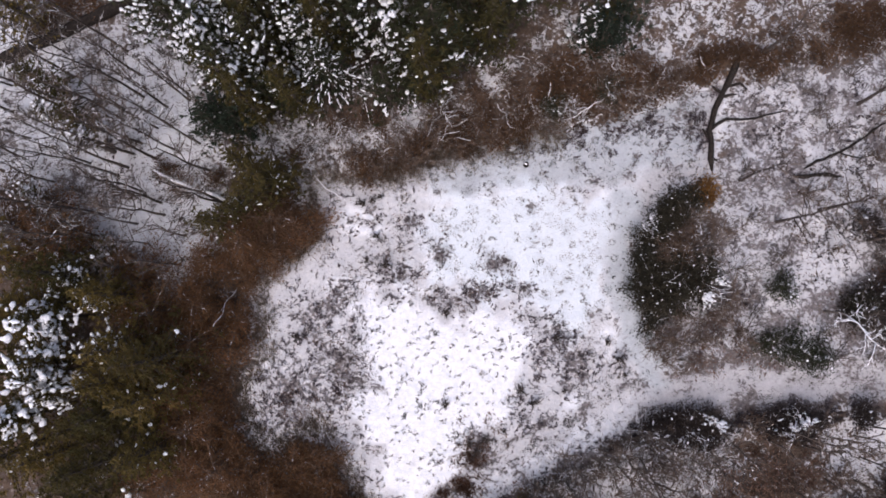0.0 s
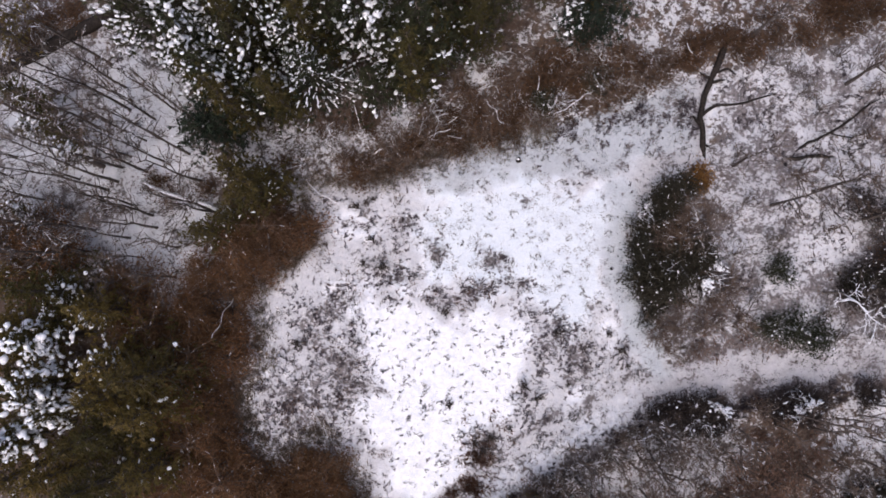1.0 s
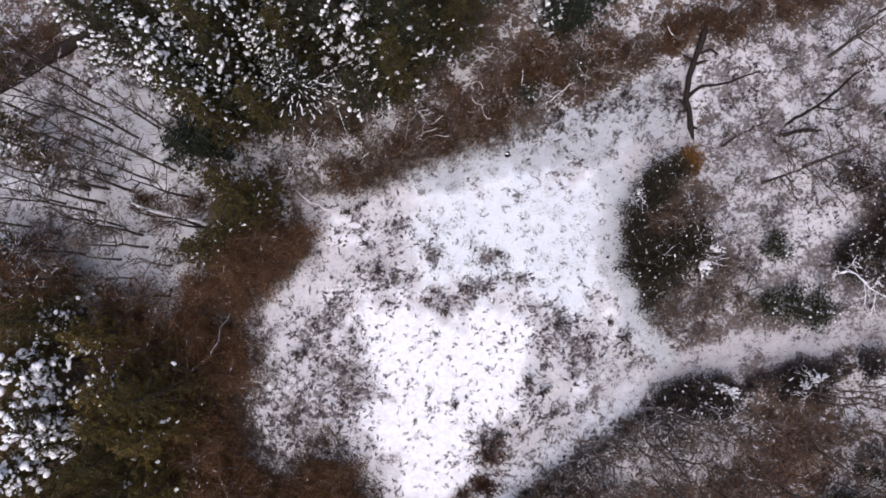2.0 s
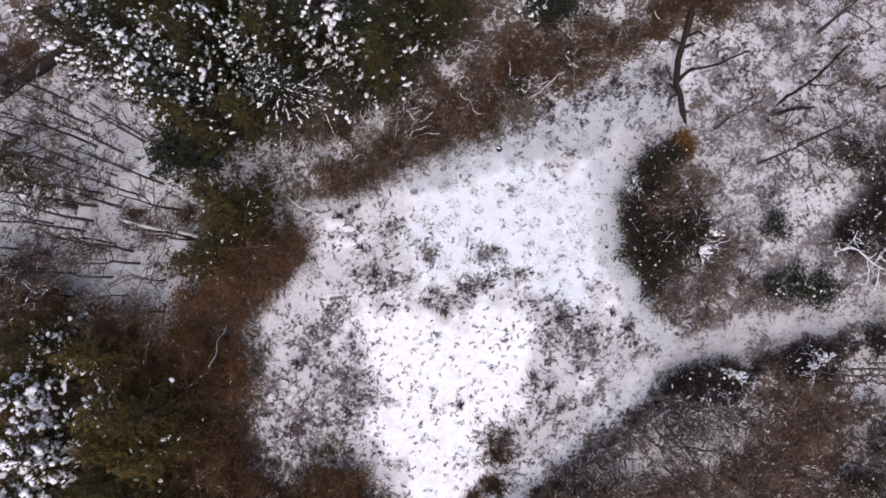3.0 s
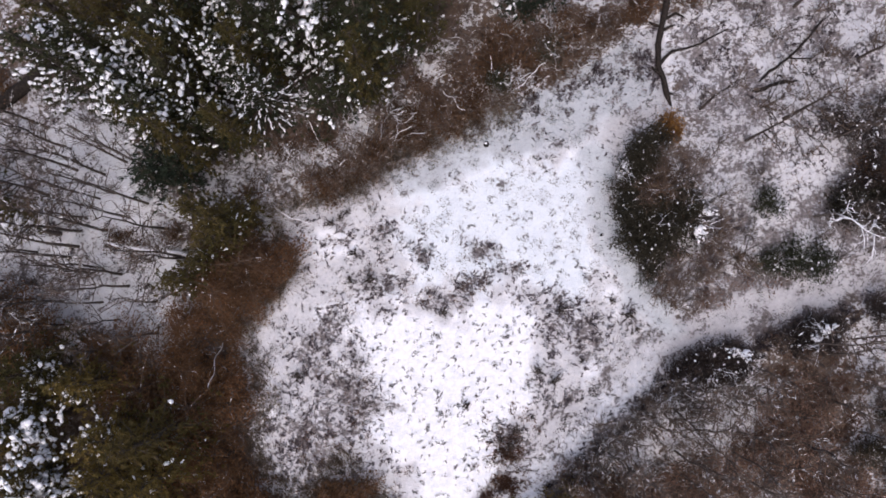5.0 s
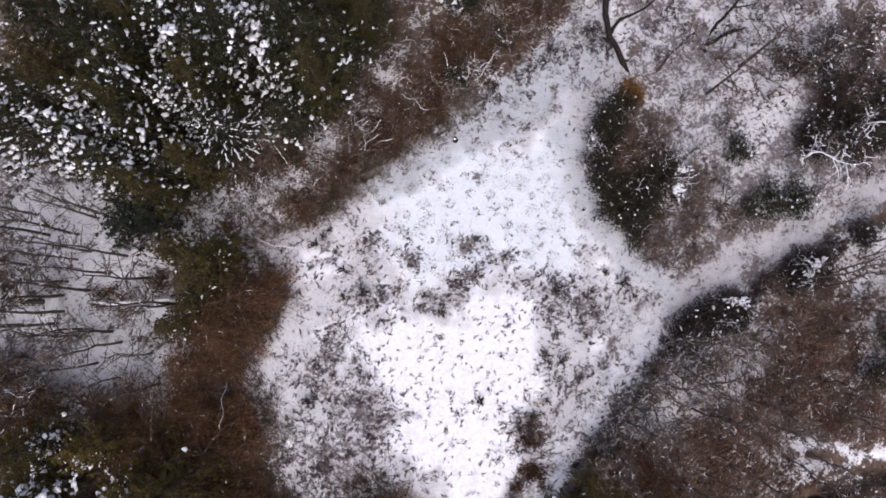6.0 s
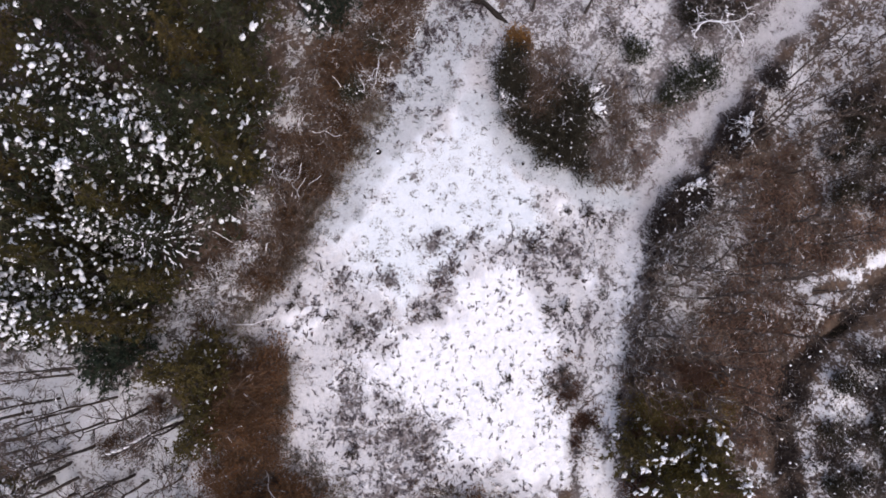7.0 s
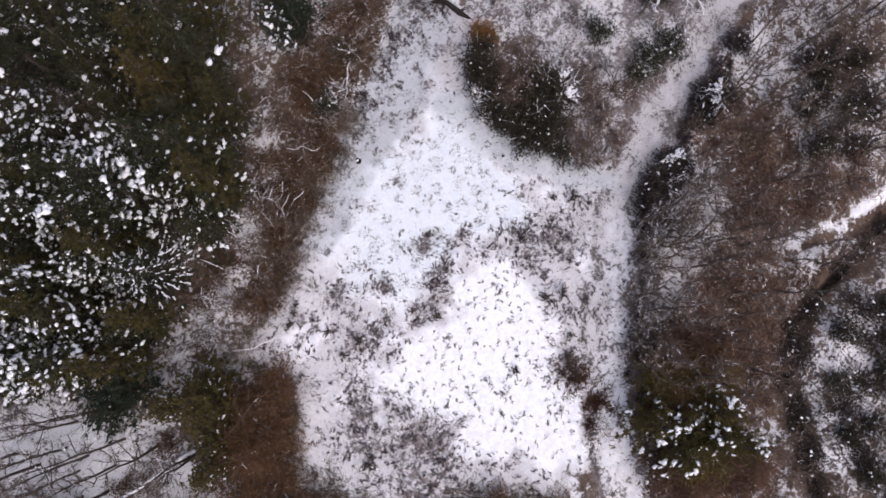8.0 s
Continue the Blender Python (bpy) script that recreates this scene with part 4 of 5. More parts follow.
plant(grey, spots([(4.6, -11.6), (10.6, -8.4), (16.0, -8.6), (12.4, -12.6), (8.6, -13.0)], 22, 1.0, 33) + spots(FAR_BANK, 40, 1.2, 34) + spots(EAST_WOOD, 20, 2.0, 35) + [(11.2, -8.3), (10.2, -8.6), (9.4, -9.4), (8.4, -9.9), (7.6, -10.4), (6.6, -11.0), (5.6, -11.6), (4.8, -12.2), (4.0, -12.8)] + spots(GROVE, 30, 1.5, 36) + [(-14.6, 9.8), (-13.2, 9.4), (-11.6, 9.6), (-10.4, 9.2), (-12.2, 10.6), (-9.0, 10.4), (-7.9, 9.7), (-15.6, 10.8)], 9)
brown = [bare_shrub(250 + k, h, w, M_TWIG, "brown leafless shrub with arching stems", 11, 7, group="brown shrubs") for k, (h, w) in enumerate(((1.5, 1.0), (2.0, 1.2), (1.1, 0.8)))]
sprawl = [bare_shrub(280 + k, h, w, M_DARK, "dark sprawling leafless branches low over the snow", 7, 6, 0.022, "sprawling dark shrubs", name="sprawling_shrub") for k, (h, w) in enumerate(((0.8, 1.5), (1.1, 1.9)))]
plant(sprawl, spots(EAST_WOOD, 18, 2.2, 62) + spots(FAR_BANK, 30, 1.3, 63) + spots(GROVE, 12, 2.2, 64), 22)
plant(brown, spots(HEDGE, 46, 0.9, 37) + spots(THICKET, 44, 1.0, 38) + spots(SOUTH_BRUSH, 22, 1.2, 85) + spots(EAST_WOOD, 12, 2.4, 39), 10)
plant([bare_shrub(260, 2.4, 1.5, M_FROSTED, "leafless shrub with snow-whitened branches", 5, 7, 0.016, "snow-whitened shrubs", True, "snowy_shrub"),
       bare_shrub(261, 1.8, 1.2, M_FROSTED, "leafless shrub with snow-whitened branches", 4, 6, 0.014, "snow-whitened shrubs", True, "snowy_shrub")],
      [(-2.2, 11.4), (6.3, 11.8), (14.6, 0.9), (10.9, 5.0), (-8.6, 9.6), (-6.4, 10.2), (-10.2, 9.8), (-4.6, 10.6)] + [(20.5, -6.8), (13.6, 0.2), (13.4, -7.7)], 11)

low_rust = [evergreen_shrub(360 + k, h, w, M_BROWN, "low tangle of dark brown leaves", 1000, 0.0, "low brown tangles") for k, (h, w) in enumerate(((0.8, 1.2), (0.6, 1.5), (1.0, 1.0)))]
plant(low_rust, [(-0.6, 10.0), (1.4, 10.6), (-3.4, 9.6), (3.2, 11.4), (-1.8, 11.8), (5.0, 13.4), (7.4, 14.0), (9.6, 14.2), (11.6, 14.4), (13.6, 14.6), (-5.0, 8.6), (6.0, 15.2), (10.4, 15.6),
                 (2.4, 13.8), (0.2, 13.0), (15.0, 15.2), (-6.9, -13.4), (13.9, 4.4), (14.6, 1.3), (14.4, 2.4), (12.9, 3.2), (26.4, 1.8), (27.6, 2.2), (-27.8, 18.5), (-26.2, 19.0), (-29.6, 17.4), (-28.6, 18.0), (-20.3, 7.6), (-19.5, 6.9), (-16.8, 7.0)] + spots(HEDGE, 12, 1.2, 40) + [(-7.0, 8.0), (-11.4, 8.8)] + spots([(14.5, 14.9), (27.0, 17.2), (27.0, 19.6), (15.0, 16.6)], 16, 0.9, 44), 18)
plant([evergreen_shrub(368 + k, h, w, M_BRACKEN, "low tangle of faded russet bracken in the thicket", 900, 0.0, "russet tangles of the thicket") for k, (h, w) in enumerate(((0.8, 1.2), (0.6, 1.4), (1.0, 1.0)))],
      [(17.8, -16.0), (19.4, -16.9), (21.2, -17.9), (20.4, -16.0), (18.2, -14.8), (22.4, -17.0)]
      + spots([(6.0, -12.6), (9.6, -13.6), (14.6, -12.6), (18.4, -9.0), (20.0, -11.0), (18.6, -14.4), (14.0, -15.0), (10.0, -18.2), (6.6, -17.6)], 30, 1.25, 87)
      + spots([(5.2, -12.7), (9.0, -13.4), (10.4, -18.4), (7.2, -20.4), (5.0, -20.0), (6.2, -16.0)], 14, 1.1, 88), 38)
plant([evergreen_shrub(365, 0.7, 1.1, M_DUSK, "low blackish tangle along the ditch", 1000, 0.15, "dark tangles along the brook")],
      [(4.8, -24.9), (4.0, -25.9), (5.7, -24.6), (3.2, -27.0), (12.4, -19.8), (10.0, -20.2), (7.2, -22.2), (13.6, -19.4), (11.0, -19.2), (8.8, -24.4), (11.0, -24.6), (13.4, -23.6), (7.0, -27.0), (14.8, -22.2), (9.4, -27.4), (9.6, -19.6), (8.0, -21.0), (6.4, -22.6), (5.4, -23.8), (10.2, -20.8), (7.4, -22.8), (16.6, -20.0), (18.6, -20.3), (20.4, -20.6)], 34)

# ---- east wood ----
holly = [evergreen_shrub(300 + k, h, w, M_HOLLY, "dark evergreen shrub flecked with snow", 1700, 0.28) for k, (h, w) in enumerate(((1.7, 1.0), (2.1, 1.15), (1.4, 0.9)))]
plant(holly, [(13.7, 6.5), (13.0, 6.2), (12.0, 5.6), (11.5, -1.2), (12.6, 5.2), (12.2, 4.9), (11.4, 3.9), (11.1, 2.9), (11.0, 1.8), (11.0, 0.8), (11.3, -0.3), (12.0, 0.6), (12.0, 1.7), (12.9, 0.3), (13.2, 1.2), (14.0, 1.6), (14.6, 2.2), (13.0, 2.3),
              (26.0, -11.6), (21.6, -14.4), (24.0, -12.4), (24.8, -14.6), (27.4, -13.0), (24.2, 0.3), (26.2, 0.4), (28.2, -0.6), (29.9, -0.6), (27.0, -1.5), (31.2, -1.7), (28.6, 1.2)], 12)
plant([evergreen_shrub(308 + k, h, w, M_HOLLY, "low dark evergreen shrub on the snowy bank above the ditch", 1500, 0.4, "evergreen shrubs above the brook") for k, (h, w) in enumerate(((1.0, 1.1), (1.3, 0.8)))],
      [(10.2, -23.4), (12.8, -21.9), (14.2, -24.8), (9.0, -26.2), (12.4, -25.6), (7.6, -25.4), (15.6, -23.4), (11.2, -27.0), (6.4, -28.0)], 25)
bank = [evergreen_shrub(305 + k, h, w, M_DUSK, "low blackish-brown shrub on the bank beside the track", 1500, 0.35, "dark shrubs on the bank") for k, (h, w) in enumerate(((0.8, 0.9), (1.0, 0.8)))]
plant(bank, [(11.9, -7.4), (13.0, -7.2), (14.2, -7.1), (15.0, -7.2), (15.6, -7.9), (13.6, -8.0), (12.4, -8.3), (14.6, -8.2), (19.2, -7.0), (20.3, -6.9), (21.4, -6.9), (20.6, -7.6), (24.6, -6.4)], 23)
plant([evergreen_shrub(310, 1.2, 0.95, M_MOSS, "low green bramble dusted with snow", 1500, 0.5, "green brambles")],
      [(19.6, 1.3), (18.8, -2.2), (21.8, -2.9), (20.3, -2.4), (5.2, 12.4), (8.6, 13.6)], 13)
plant([evergreen_shrub(320, 1.0, 0.62, M_ORANGE, "shrub with bright orange-brown dead leaves", 700, 0.0, "orange-brown shrubs"), evergreen_shrub(321, 0.7, 0.45, M_ORANGE, "shrub with bright orange-brown dead leaves", 500, 0.0, "orange-brown shrubs")],
      [(14.9, 7.5), (14.3, 7.0), (14.9, 6.6), (15.3, 7.0)], 14, (0.6, 1.0))
plant([bare_shrub(322, 1.6, 1.3, M_TWIG, "bushy brown leafless shrub among dark evergreens", 16, 12, 0.016, "bushy brown shrubs")],
      [(12.7, 4.0), (13.5, 4.3), (12.1, 3.2), (13.9, 5.2), (14.6, 3.4), (15.2, 4.6), (14.0, 3.0), (13.4, -0.8), (15.2, -0.6), (16.4, 0.4), (17.0, -1.6), (14.8, -2.2), (13.0, -2.4), (11.9, -1.9), (11.9, -2.9), (12.4, -3.6)], 35)
plant([conifer(330, 5.4, 1.9, M_OLIVE, 0.9, "dark olive conifer with heavy clumps of snow beside the track", group="conifers by the track", clump=(0.06, 0.11), top=4.0, bunched=True)],
      [(0.9, -14.4), (2.2, -15.6), (2.4, -17.6), (0.4, -16.4), (3.0, -19.2), (3.9, -17.0)], 15, (0.8, 1.0))
plant([leafy_tree(332, 2.4, 1.7, M_OCHRE, "broad tree with dull olive-brown leaves beside the track", 5200, "olive-brown trees by the track")], [(3.6, -13.9), (4.6, -15.2), (1.6, -18.4), (5.4, -16.6)], 32)
laden = evergreen_shrub(323, 1.1, 0.45, M_DUSK, "small dark shrub weighed down by a cap of snow", 300, 0.0, "snow-capped shrubs")
rl = np.random.default_rng(323)
snow_clumps(np.column_stack([rl.normal(0, 0.26, 16), rl.normal(0, 0.12, 16), rl.uniform(1.0, 1.2, 16)]), rl.uniform(0.07, 0.17, 16), next(o for o in laden.children if o.name.startswith("crown")), rl, 16)
plant([laden], [(14.7, 0.2), (15.0, -6.9), (20.9, -6.8), (11.5, 5.2), (15.8, 1.4), (15.6, -7.4), (20.2, -7.2)], 36, (0.7, 1.0))
plant([evergreen_shrub(324, 1.4, 1.2, M_DUSK, "blackish-brown bush with a little snow in the thicket", 1300, 0.5, "dark bushes of the thicket")],
      [(26.2, -11.2), (28.0, -12.3), (26.0, -15.3), (23.1, -14.5), (23.2, -16.5), (23.8, -12.3), (25.6, 4.8), (27.6, 5.2), (26.6, 3.4), (28.0, 2.2), (24.6, 5.6), (28.9, 3.4), (29.6, 1.6), (30.4, -0.2), (29.8, 5.0), (31.4, 1.2), (26.0, 1.6), (24.9, 0.9), (28.8, -1.9), (25.4, -0.6), (24.2, -0.2), (26.2, -1.3), (28.4, 0.4)], 37)
white_tree = snowy_crown(340, 3.2, 2.0, "leaning forked leafless tree white with snow beside a dark hollow", 0.042)
white_tree.matrix_basis = stand(22.9, -0.8, -48)
copy_thing(white_tree, stand(27.0, -0.4, -20, 0.9))
east = [bare_tree(350 + k, h, "small leafless tree with dark limbs", M_DARK, M_TWIG, 14, 2.2, 0.09, "bare trees of the east wood") for k, h in enumerate((6.5, 5.2))]
plant(east, [(13.9, 3.4), (19.4, 5.4), (17.2, 8.0), (22.0, 6.2), (25.0, 4.4), (24.6, 13.2), (18.6, 16.4), (27.6, 9.0), (27.4, 15.4)], 17)
fallen_log([(17.0, 16.0), (16.3, 14.4), (15.7, 13.1), (15.2, 10.9), (15.3, 8.5)], 0.22, "dark crooked fallen trunk lying on snow", [[(15.4, 11.3), (16.3, 12.0), (18.0, 12.1), (19.9, 12.6)], [(15.2, 10.6), (14.8, 11.3)], [(15.8, 13.4), (16.9, 13.6)], [(16.2, 14.2), (17.0, 14.3), (17.6, 13.9)], [(15.9, 13.7), (15.3, 14.2)], [(15.2, 9.6), (15.7, 9.2)]], M_WET, 0.85)
fallen_log([(21.1, 8.9), (22.6, 9.7), (24.4, 10.6), (26.5, 12.2)], 0.10, "dark fallen trunk in snowy undergrowth", [[(23.2, 10.0), (24.6, 9.6), (25.8, 9.9)]], M_WET)
fallen_log([(20.6, 8.4), (22.0, 8.4), (23.4, 8.5)], 0.16, "dark broken trunk lying in snow", (), M_WET)
fallen_log([(-33.0, 14.4), (-30.9, 15.4), (-27.1, 17.2), (-23.2, 19.2), (-21.4, 20.3)], 0.43, "thick dark fallen trunk at the wood's edge", (), M_WET, 0.8)
fallen_log([(-15.9, 5.6), (-18.1, 6.3), (-20.2, 7.2)], 0.13, "pale barkless stem leaning in the grove", material=M_PALE, taper=0.7, lift=1.6)
fallen_log([(-1.5, 12.4), (-1.7, 11.0), (-2.2, 9.8)], 0.036, "thin pale branch fallen in the hedge", material=M_PALE, lift=1.3)
fallen_log([(-2.2, 11.9), (-2.6, 10.9), (-2.9, 9.9)], 0.036, "thin pale branch fallen in the hedge", material=M_PALE, lift=1.3)
fallen_log([(-1.7, 10.2), (-0.9, 9.9), (-0.1, 9.7)], 0.036, "thin pale branch fallen in the hedge", material=M_PALE, lift=1.3)
fallen_log([(1.3, 13.5), (1.9, 13.6), (2.3, 13.7)], 0.036, "thin pale branch fallen in the hedge", material=M_PALE, lift=1.3)
fallen_log([(0.7, 13.4), (1.6, 13.2), (2.4, 12.8)], 0.036, "thin pale branch fallen in the hedge", material=M_PALE, lift=1.3)
fallen_log([(-2.2, 12.5), (-1.9, 11.7), (-1.5, 10.8)], 0.036, "thin pale branch fallen in the hedge", material=M_PALE, lift=1.3)
fallen_log([(-2.6, 10.2), (-1.7, 10.4), (-0.8, 10.1)], 0.036, "thin pale branch fallen in the hedge", material=M_PALE, lift=1.3)
fallen_log([(5.9, 11.4), (6.9, 12.1), (8.2, 12.4)], 0.036, "thin pale branch fallen in the hedge", material=M_PALE, lift=1.3)
fallen_log([(1.5, 12.6), (2.2, 11.8), (2.5, 10.4)], 0.036, "thin pale branch fallen in the hedge", material=M_PALE, lift=1.3)
for k, (x, y) in enumerate(spots(HEDGE, 22, 1.3, 77)):
    turn, long = random.Random(k).uniform(0, 6.3), random.Random(k + 50).uniform(0.7, 1.4)
    fallen_log([(x, y), (x + 0.5 * long * math.cos(turn), y + 0.5 * long * math.sin(turn)), (x + long * math.cos(turn + 0.4), y + long * math.sin(turn + 0.4))], 0.04, "thin pale branch fallen in the hedge", material=M_PALE, lift=1.1)
fallen_log([(-10.2, 7.4), (-9.3, 6.5), (-8.0, 5.9)], 0.04, "thin pale branch at the wood's edge", material=M_PALE, lift=0.4)
fallen_log([(-15.1, -0.2), (-15.2, -1.3), (-15.2, -2.6)], 0.04, "thin pale branch under the brown trees", material=M_PALE, lift=2.6)


# ---- weeds, grass and litter ----
def scattered(count, seed, low, high, chance):
    r = np.random.default_rng(seed)
    p = r.uniform(low, high, (count, 2))
    keep = r.random(count) < chance(p[:, 0], p[:, 1])
    return p[keep], r


def tufts(name, label, material, places, r, blades_n, length, width, spread, upright=0.8):
    b = Build()
    n = len(places)
    z = height(places[:, 0], places[:, 1])
    size = r.uniform(0.6, 1.4, n)
    base = np.repeat(np.column_stack([places, z]), blades_n, 0)
    k = np.repeat(size, blades_n)
    base[:, :2] += r.normal(0, spread, (len(base), 2)) * k[:, None]
    way = r.normal(0, 1, (len(base), 3)) * (1, 1, 0.3) + (0, 0, upright)
    b.blades(base, way, r.uniform(*length, len(base)) * k, r.uniform(*width, len(base)), 0.2)
    ob = new(name, b.mesh(name, material))
    return tagged(ob, label, "plants", kind="stuff")


def commas(name, label, material, places, r, blades_n, arc, length, width, way=0.5):
    """Tufts laid over by the snow: blades along a short bent line, mostly one way."""
    n = len(places)
    size = r.uniform(0.55, 1.45, n)
    a = np.repeat(r.normal(way, 0.75, n), blades_n)
    k = np.repeat(size, blades_n)
    run = r.uniform(-0.5, 0.5, n * blades_n)
    turn = a + run * np.repeat(r.normal(0, 1.4, n), blades_n)
    base = np.repeat(places, blades_n, 0)
    base = base + np.column_stack([np.cos(turn), np.sin(turn)]) * (run * arc * k)[:, None] + r.normal(0, 0.035, base.shape)
    lay = np.column_stack([np.cos(turn), np.sin(turn), r.uniform(0.1, 0.7, len(turn))]) + r.normal(0, 0.4, (len(turn), 3)) * (1, 1, 0.3)
    b = Build()
    b.blades(np.column_stack([base, height(base[:, 0], base[:, 1]) + 0.02]), lay, r.uniform(*length, len(turn)) * k, r.uniform(*width, len(turn)), 0.1)
    return tagged(new(name, b.mesh(name, material)), label, "plants", kind="stuff")


def weed_chance(x, y):
    a = ease(inside(x, y, CLEARING), -0.2, 0.6)
    north, south, stray = drift(x, y)
    bright = np.maximum(north, south)
    thick = weediness(x, y) * (1 - 0.7 * south) * (1 - 0.5 * stray) * (0.35 + 0.65 * ease(ripple(x, y, 0.55, 41), -0.4, 0.5))
    thin = (0.10 + 0.22 * (1 - ease(x, -7.0, -3.0)) * (1 - ease(y, 2.0, 5.0))) * (1 - bright) * (1 - 0.6 * ease(inside(x, y, NORTH_FIELD), -0.8, 0.8)) * ease(ripple(x, y, 1.2, 45), -0.3, 0.6)
    return a * ease(beside(x, y, FOOTPATH), 0.5, 0.9) * np.maximum(0.75 * thick, thin)


p, r = scattered(26000, 51, (-15, -15), (17, 15), weed_chance)
commas("weed_tufts", "dark dead weeds bent over in the snow", M_WEED, p, r, 13, 0.28, (0.08, 0.24), (0.03, 0.06))
p, r = scattered(5000, 52, (-15, -15), (17, 15), lambda x, y: ease(inside(x, y, CLEARING), -0.4, 0.4) * (1 - ease(inside(x, y, BRIGHT_A), -1, 0)) * (1 - ease(inside(x, y, BRIGHT_B), -1, 0)) * ease(ripple(x, y, 3.0, 42), -0.2, 0.6))
tufts("dead_grass", "pale brown dead grass in thin snow", M_STRAW, p, r, 12, (0.12, 0.32), (0.015, 0.035), 0.14, 0.5)
p, r = scattered(9000, 67, (-17, -16), (-5, 8), lambda x, y: np.exp(-((inside(x, y, CLEARING) / 0.55) ** 2)) * 0.7)
tufts("edge_grass", "tall pale dead grass along the wood's edge", M_FRINGE, p, r, 11, (0.25, 0.6), (0.02, 0.045), 0.14, 0.8)
p, r = scattered(4200, 78, (-6, 6), (6, 12), lambda x, y: np.exp(-((inside(x, y, CLEARING) / 0.9) ** 2)) * 0.6)
tufts("northern_grass", "straw-coloured grass along the hedge's foot", M_FRINGE, p, r, 11, (0.2, 0.55), (0.02, 0.04), 0.16, 0.8)
p, r = scattered(16000, 68, (-6, -18), (28, -3), lambda x, y: (np.exp(-((np.abs(beside(x, y, TRACK) - 1.2) / 0.55) ** 2)) + 0.5 * np.exp(-((beside(x, y, TRACK) / 0.3) ** 2))) * ease(ripple(x, y, 0.7, 49), -0.1, 0.8) * 0.7)
tufts("track_grass", "dead grass and weeds between the track's ruts", M_STRAW, p, r, 10, (0.10, 0.28), (0.015, 0.035), 0.12, 0.6)
p, r = scattered(5200, 83, (3, 7), (16.5, 14.5), lambda x, y: ease(inside(x, y, CLEARING), -0.3, 0.2) * (1 - ease(inside(x, y, CLEARING), 0.8, 2.8)) * ease(y, 8.5, 10.5) * ease(ripple(x, y, 0.9, 84), -0.4, 0.6) * 0.9)
commas("northern_weeds", "purplish-grey dead weeds in the thin snow", M_WEED, p, r, 11, 0.24, (0.08, 0.24), (0.02, 0.045), 1.2)
p, r = scattered(3600, 54, (-9, -14), (6, 1), lambda x, y: drift(x, y)[1] * (0.14 + 0.22 * ease(ripple(x, y, 0.9, 46), -0.2, 0.9)))
commas("stubble_tufts", "dark stubble tufts poking out of clean snow", M_STUBBLE, p, r, 12, 0.26, (0.07, 0.22), (0.025, 0.05), 0.7)


p, r = scattered(12000, 86, (-2, -17), (26, -5), lambda x, y: 0.55 * np.exp(-((beside(x, y, SOUTH_BANK) / 0.65) ** 2)) * ease(ripple(x, y, 0.7, 87), -0.6, 0.5))
commas("bank_weeds", "blackish weeds along the bank beside the track", M_SPRIG, p, r, 12, 0.3, (0.12, 0.34), (0.03, 0.06), 0.9)


def tussock_rings(r):
    """Grass tussocks capped with snow: mostly a ring of blades shows, its grey arcs doubling as shade crescents."""
    c = np.array(TUSSOCKS)
    n = 64
    a = r.uniform(0, 6.28, (len(c), n)) * r.uniform(0.5, 1.0, (len(c), 1)) + r.uniform(0, 6.28, (len(c), 1))
    d = c[:, 2:] * r.normal(0.9, 0.25, (len(c), n))
    x, y = (c[:, :1] + np.cos(a) * d).ravel(), (c[:, 1:2] + np.sin(a) * d).ravel()
    base = np.column_stack([x, y, height(x, y)])
    way = np.column_stack([np.cos(a).ravel(), np.sin(a).ravel(), np.full(x.shape, 0.9)]) + r.normal(0, 0.5, (len(x), 3))
    b = Build()
    b.blades(base, way, r.uniform(0.07, 0.19, len(x)), r.uniform(0.02, 0.045, len(x)), 0.2)
    return tagged(new("tussocks", b.mesh("tussocks", M_STUBBLE)), "rings of dark grass and painted shade crescents round snow-capped tussocks", "plants", kind="stuff")


tussock_rings(np.random.default_rng(58))
weed = [bare_shrub(270 + k, h, w, M_DARK, "low dark dead weed clump in the snowy field", 16, 6, 0.016, "weed clumps in the field", name="weed_clump") for k, (h, w) in enumerate(((0.4, 0.35), (0.5, 0.42)))]
plant(weed, [(-6.4, 6.0), (-6.0, 3.7), (-10.9, -3.0), (-5.4, 1.8), (-1.1, -6.9), (0.9, -9.8), (0.5, -9.3), (-1.3, -1.2), (6.3, -5.7), (3.6, -5.8), (-9.3, -9.2), (5.7, -2.5), (-6.6, 2.1),
             (1.4, -9.0), (-5.9, 6.2), (-7.0, 5.8), (8.9, -2.6), (9.6, -3.6), (10.0, -4.6), (4.4, -6.6), (2.6, -8.4)], 21, (0.7, 1.3))


def stump(x, y, wide, tall, label):
    """A cut stump with a cap of snow."""
    root = thing("stump", label, "stump")
    root.location = (x, y, float(height(x, y)) - 0.03)
    a = np.linspace(0, 1, 5)
    b = Build()
    b.tube(np.column_stack([0.02 * np.sin(a * 3), 0.02 * a, a * tall]), wide * (1.25 - 0.3 * a), 9)
    part("trunk", b, M_WET, root, smooth=True)
    cap = new("snow_clump", CLUMPS[2])
    cap.parent = root
    cap.matrix_basis = pose(0, 0, tall, 0, 0, 40) @ Matrix.Diagonal((wide * 1.5, wide * 1.5, wide * 0.8, 1))
    return root


stump(3.5, 8.6, 0.15, 0.3, "small dark stump capped with snow")
stump(9.2, 1.5, 0.07, 0.45, "short dark post in clean snow")


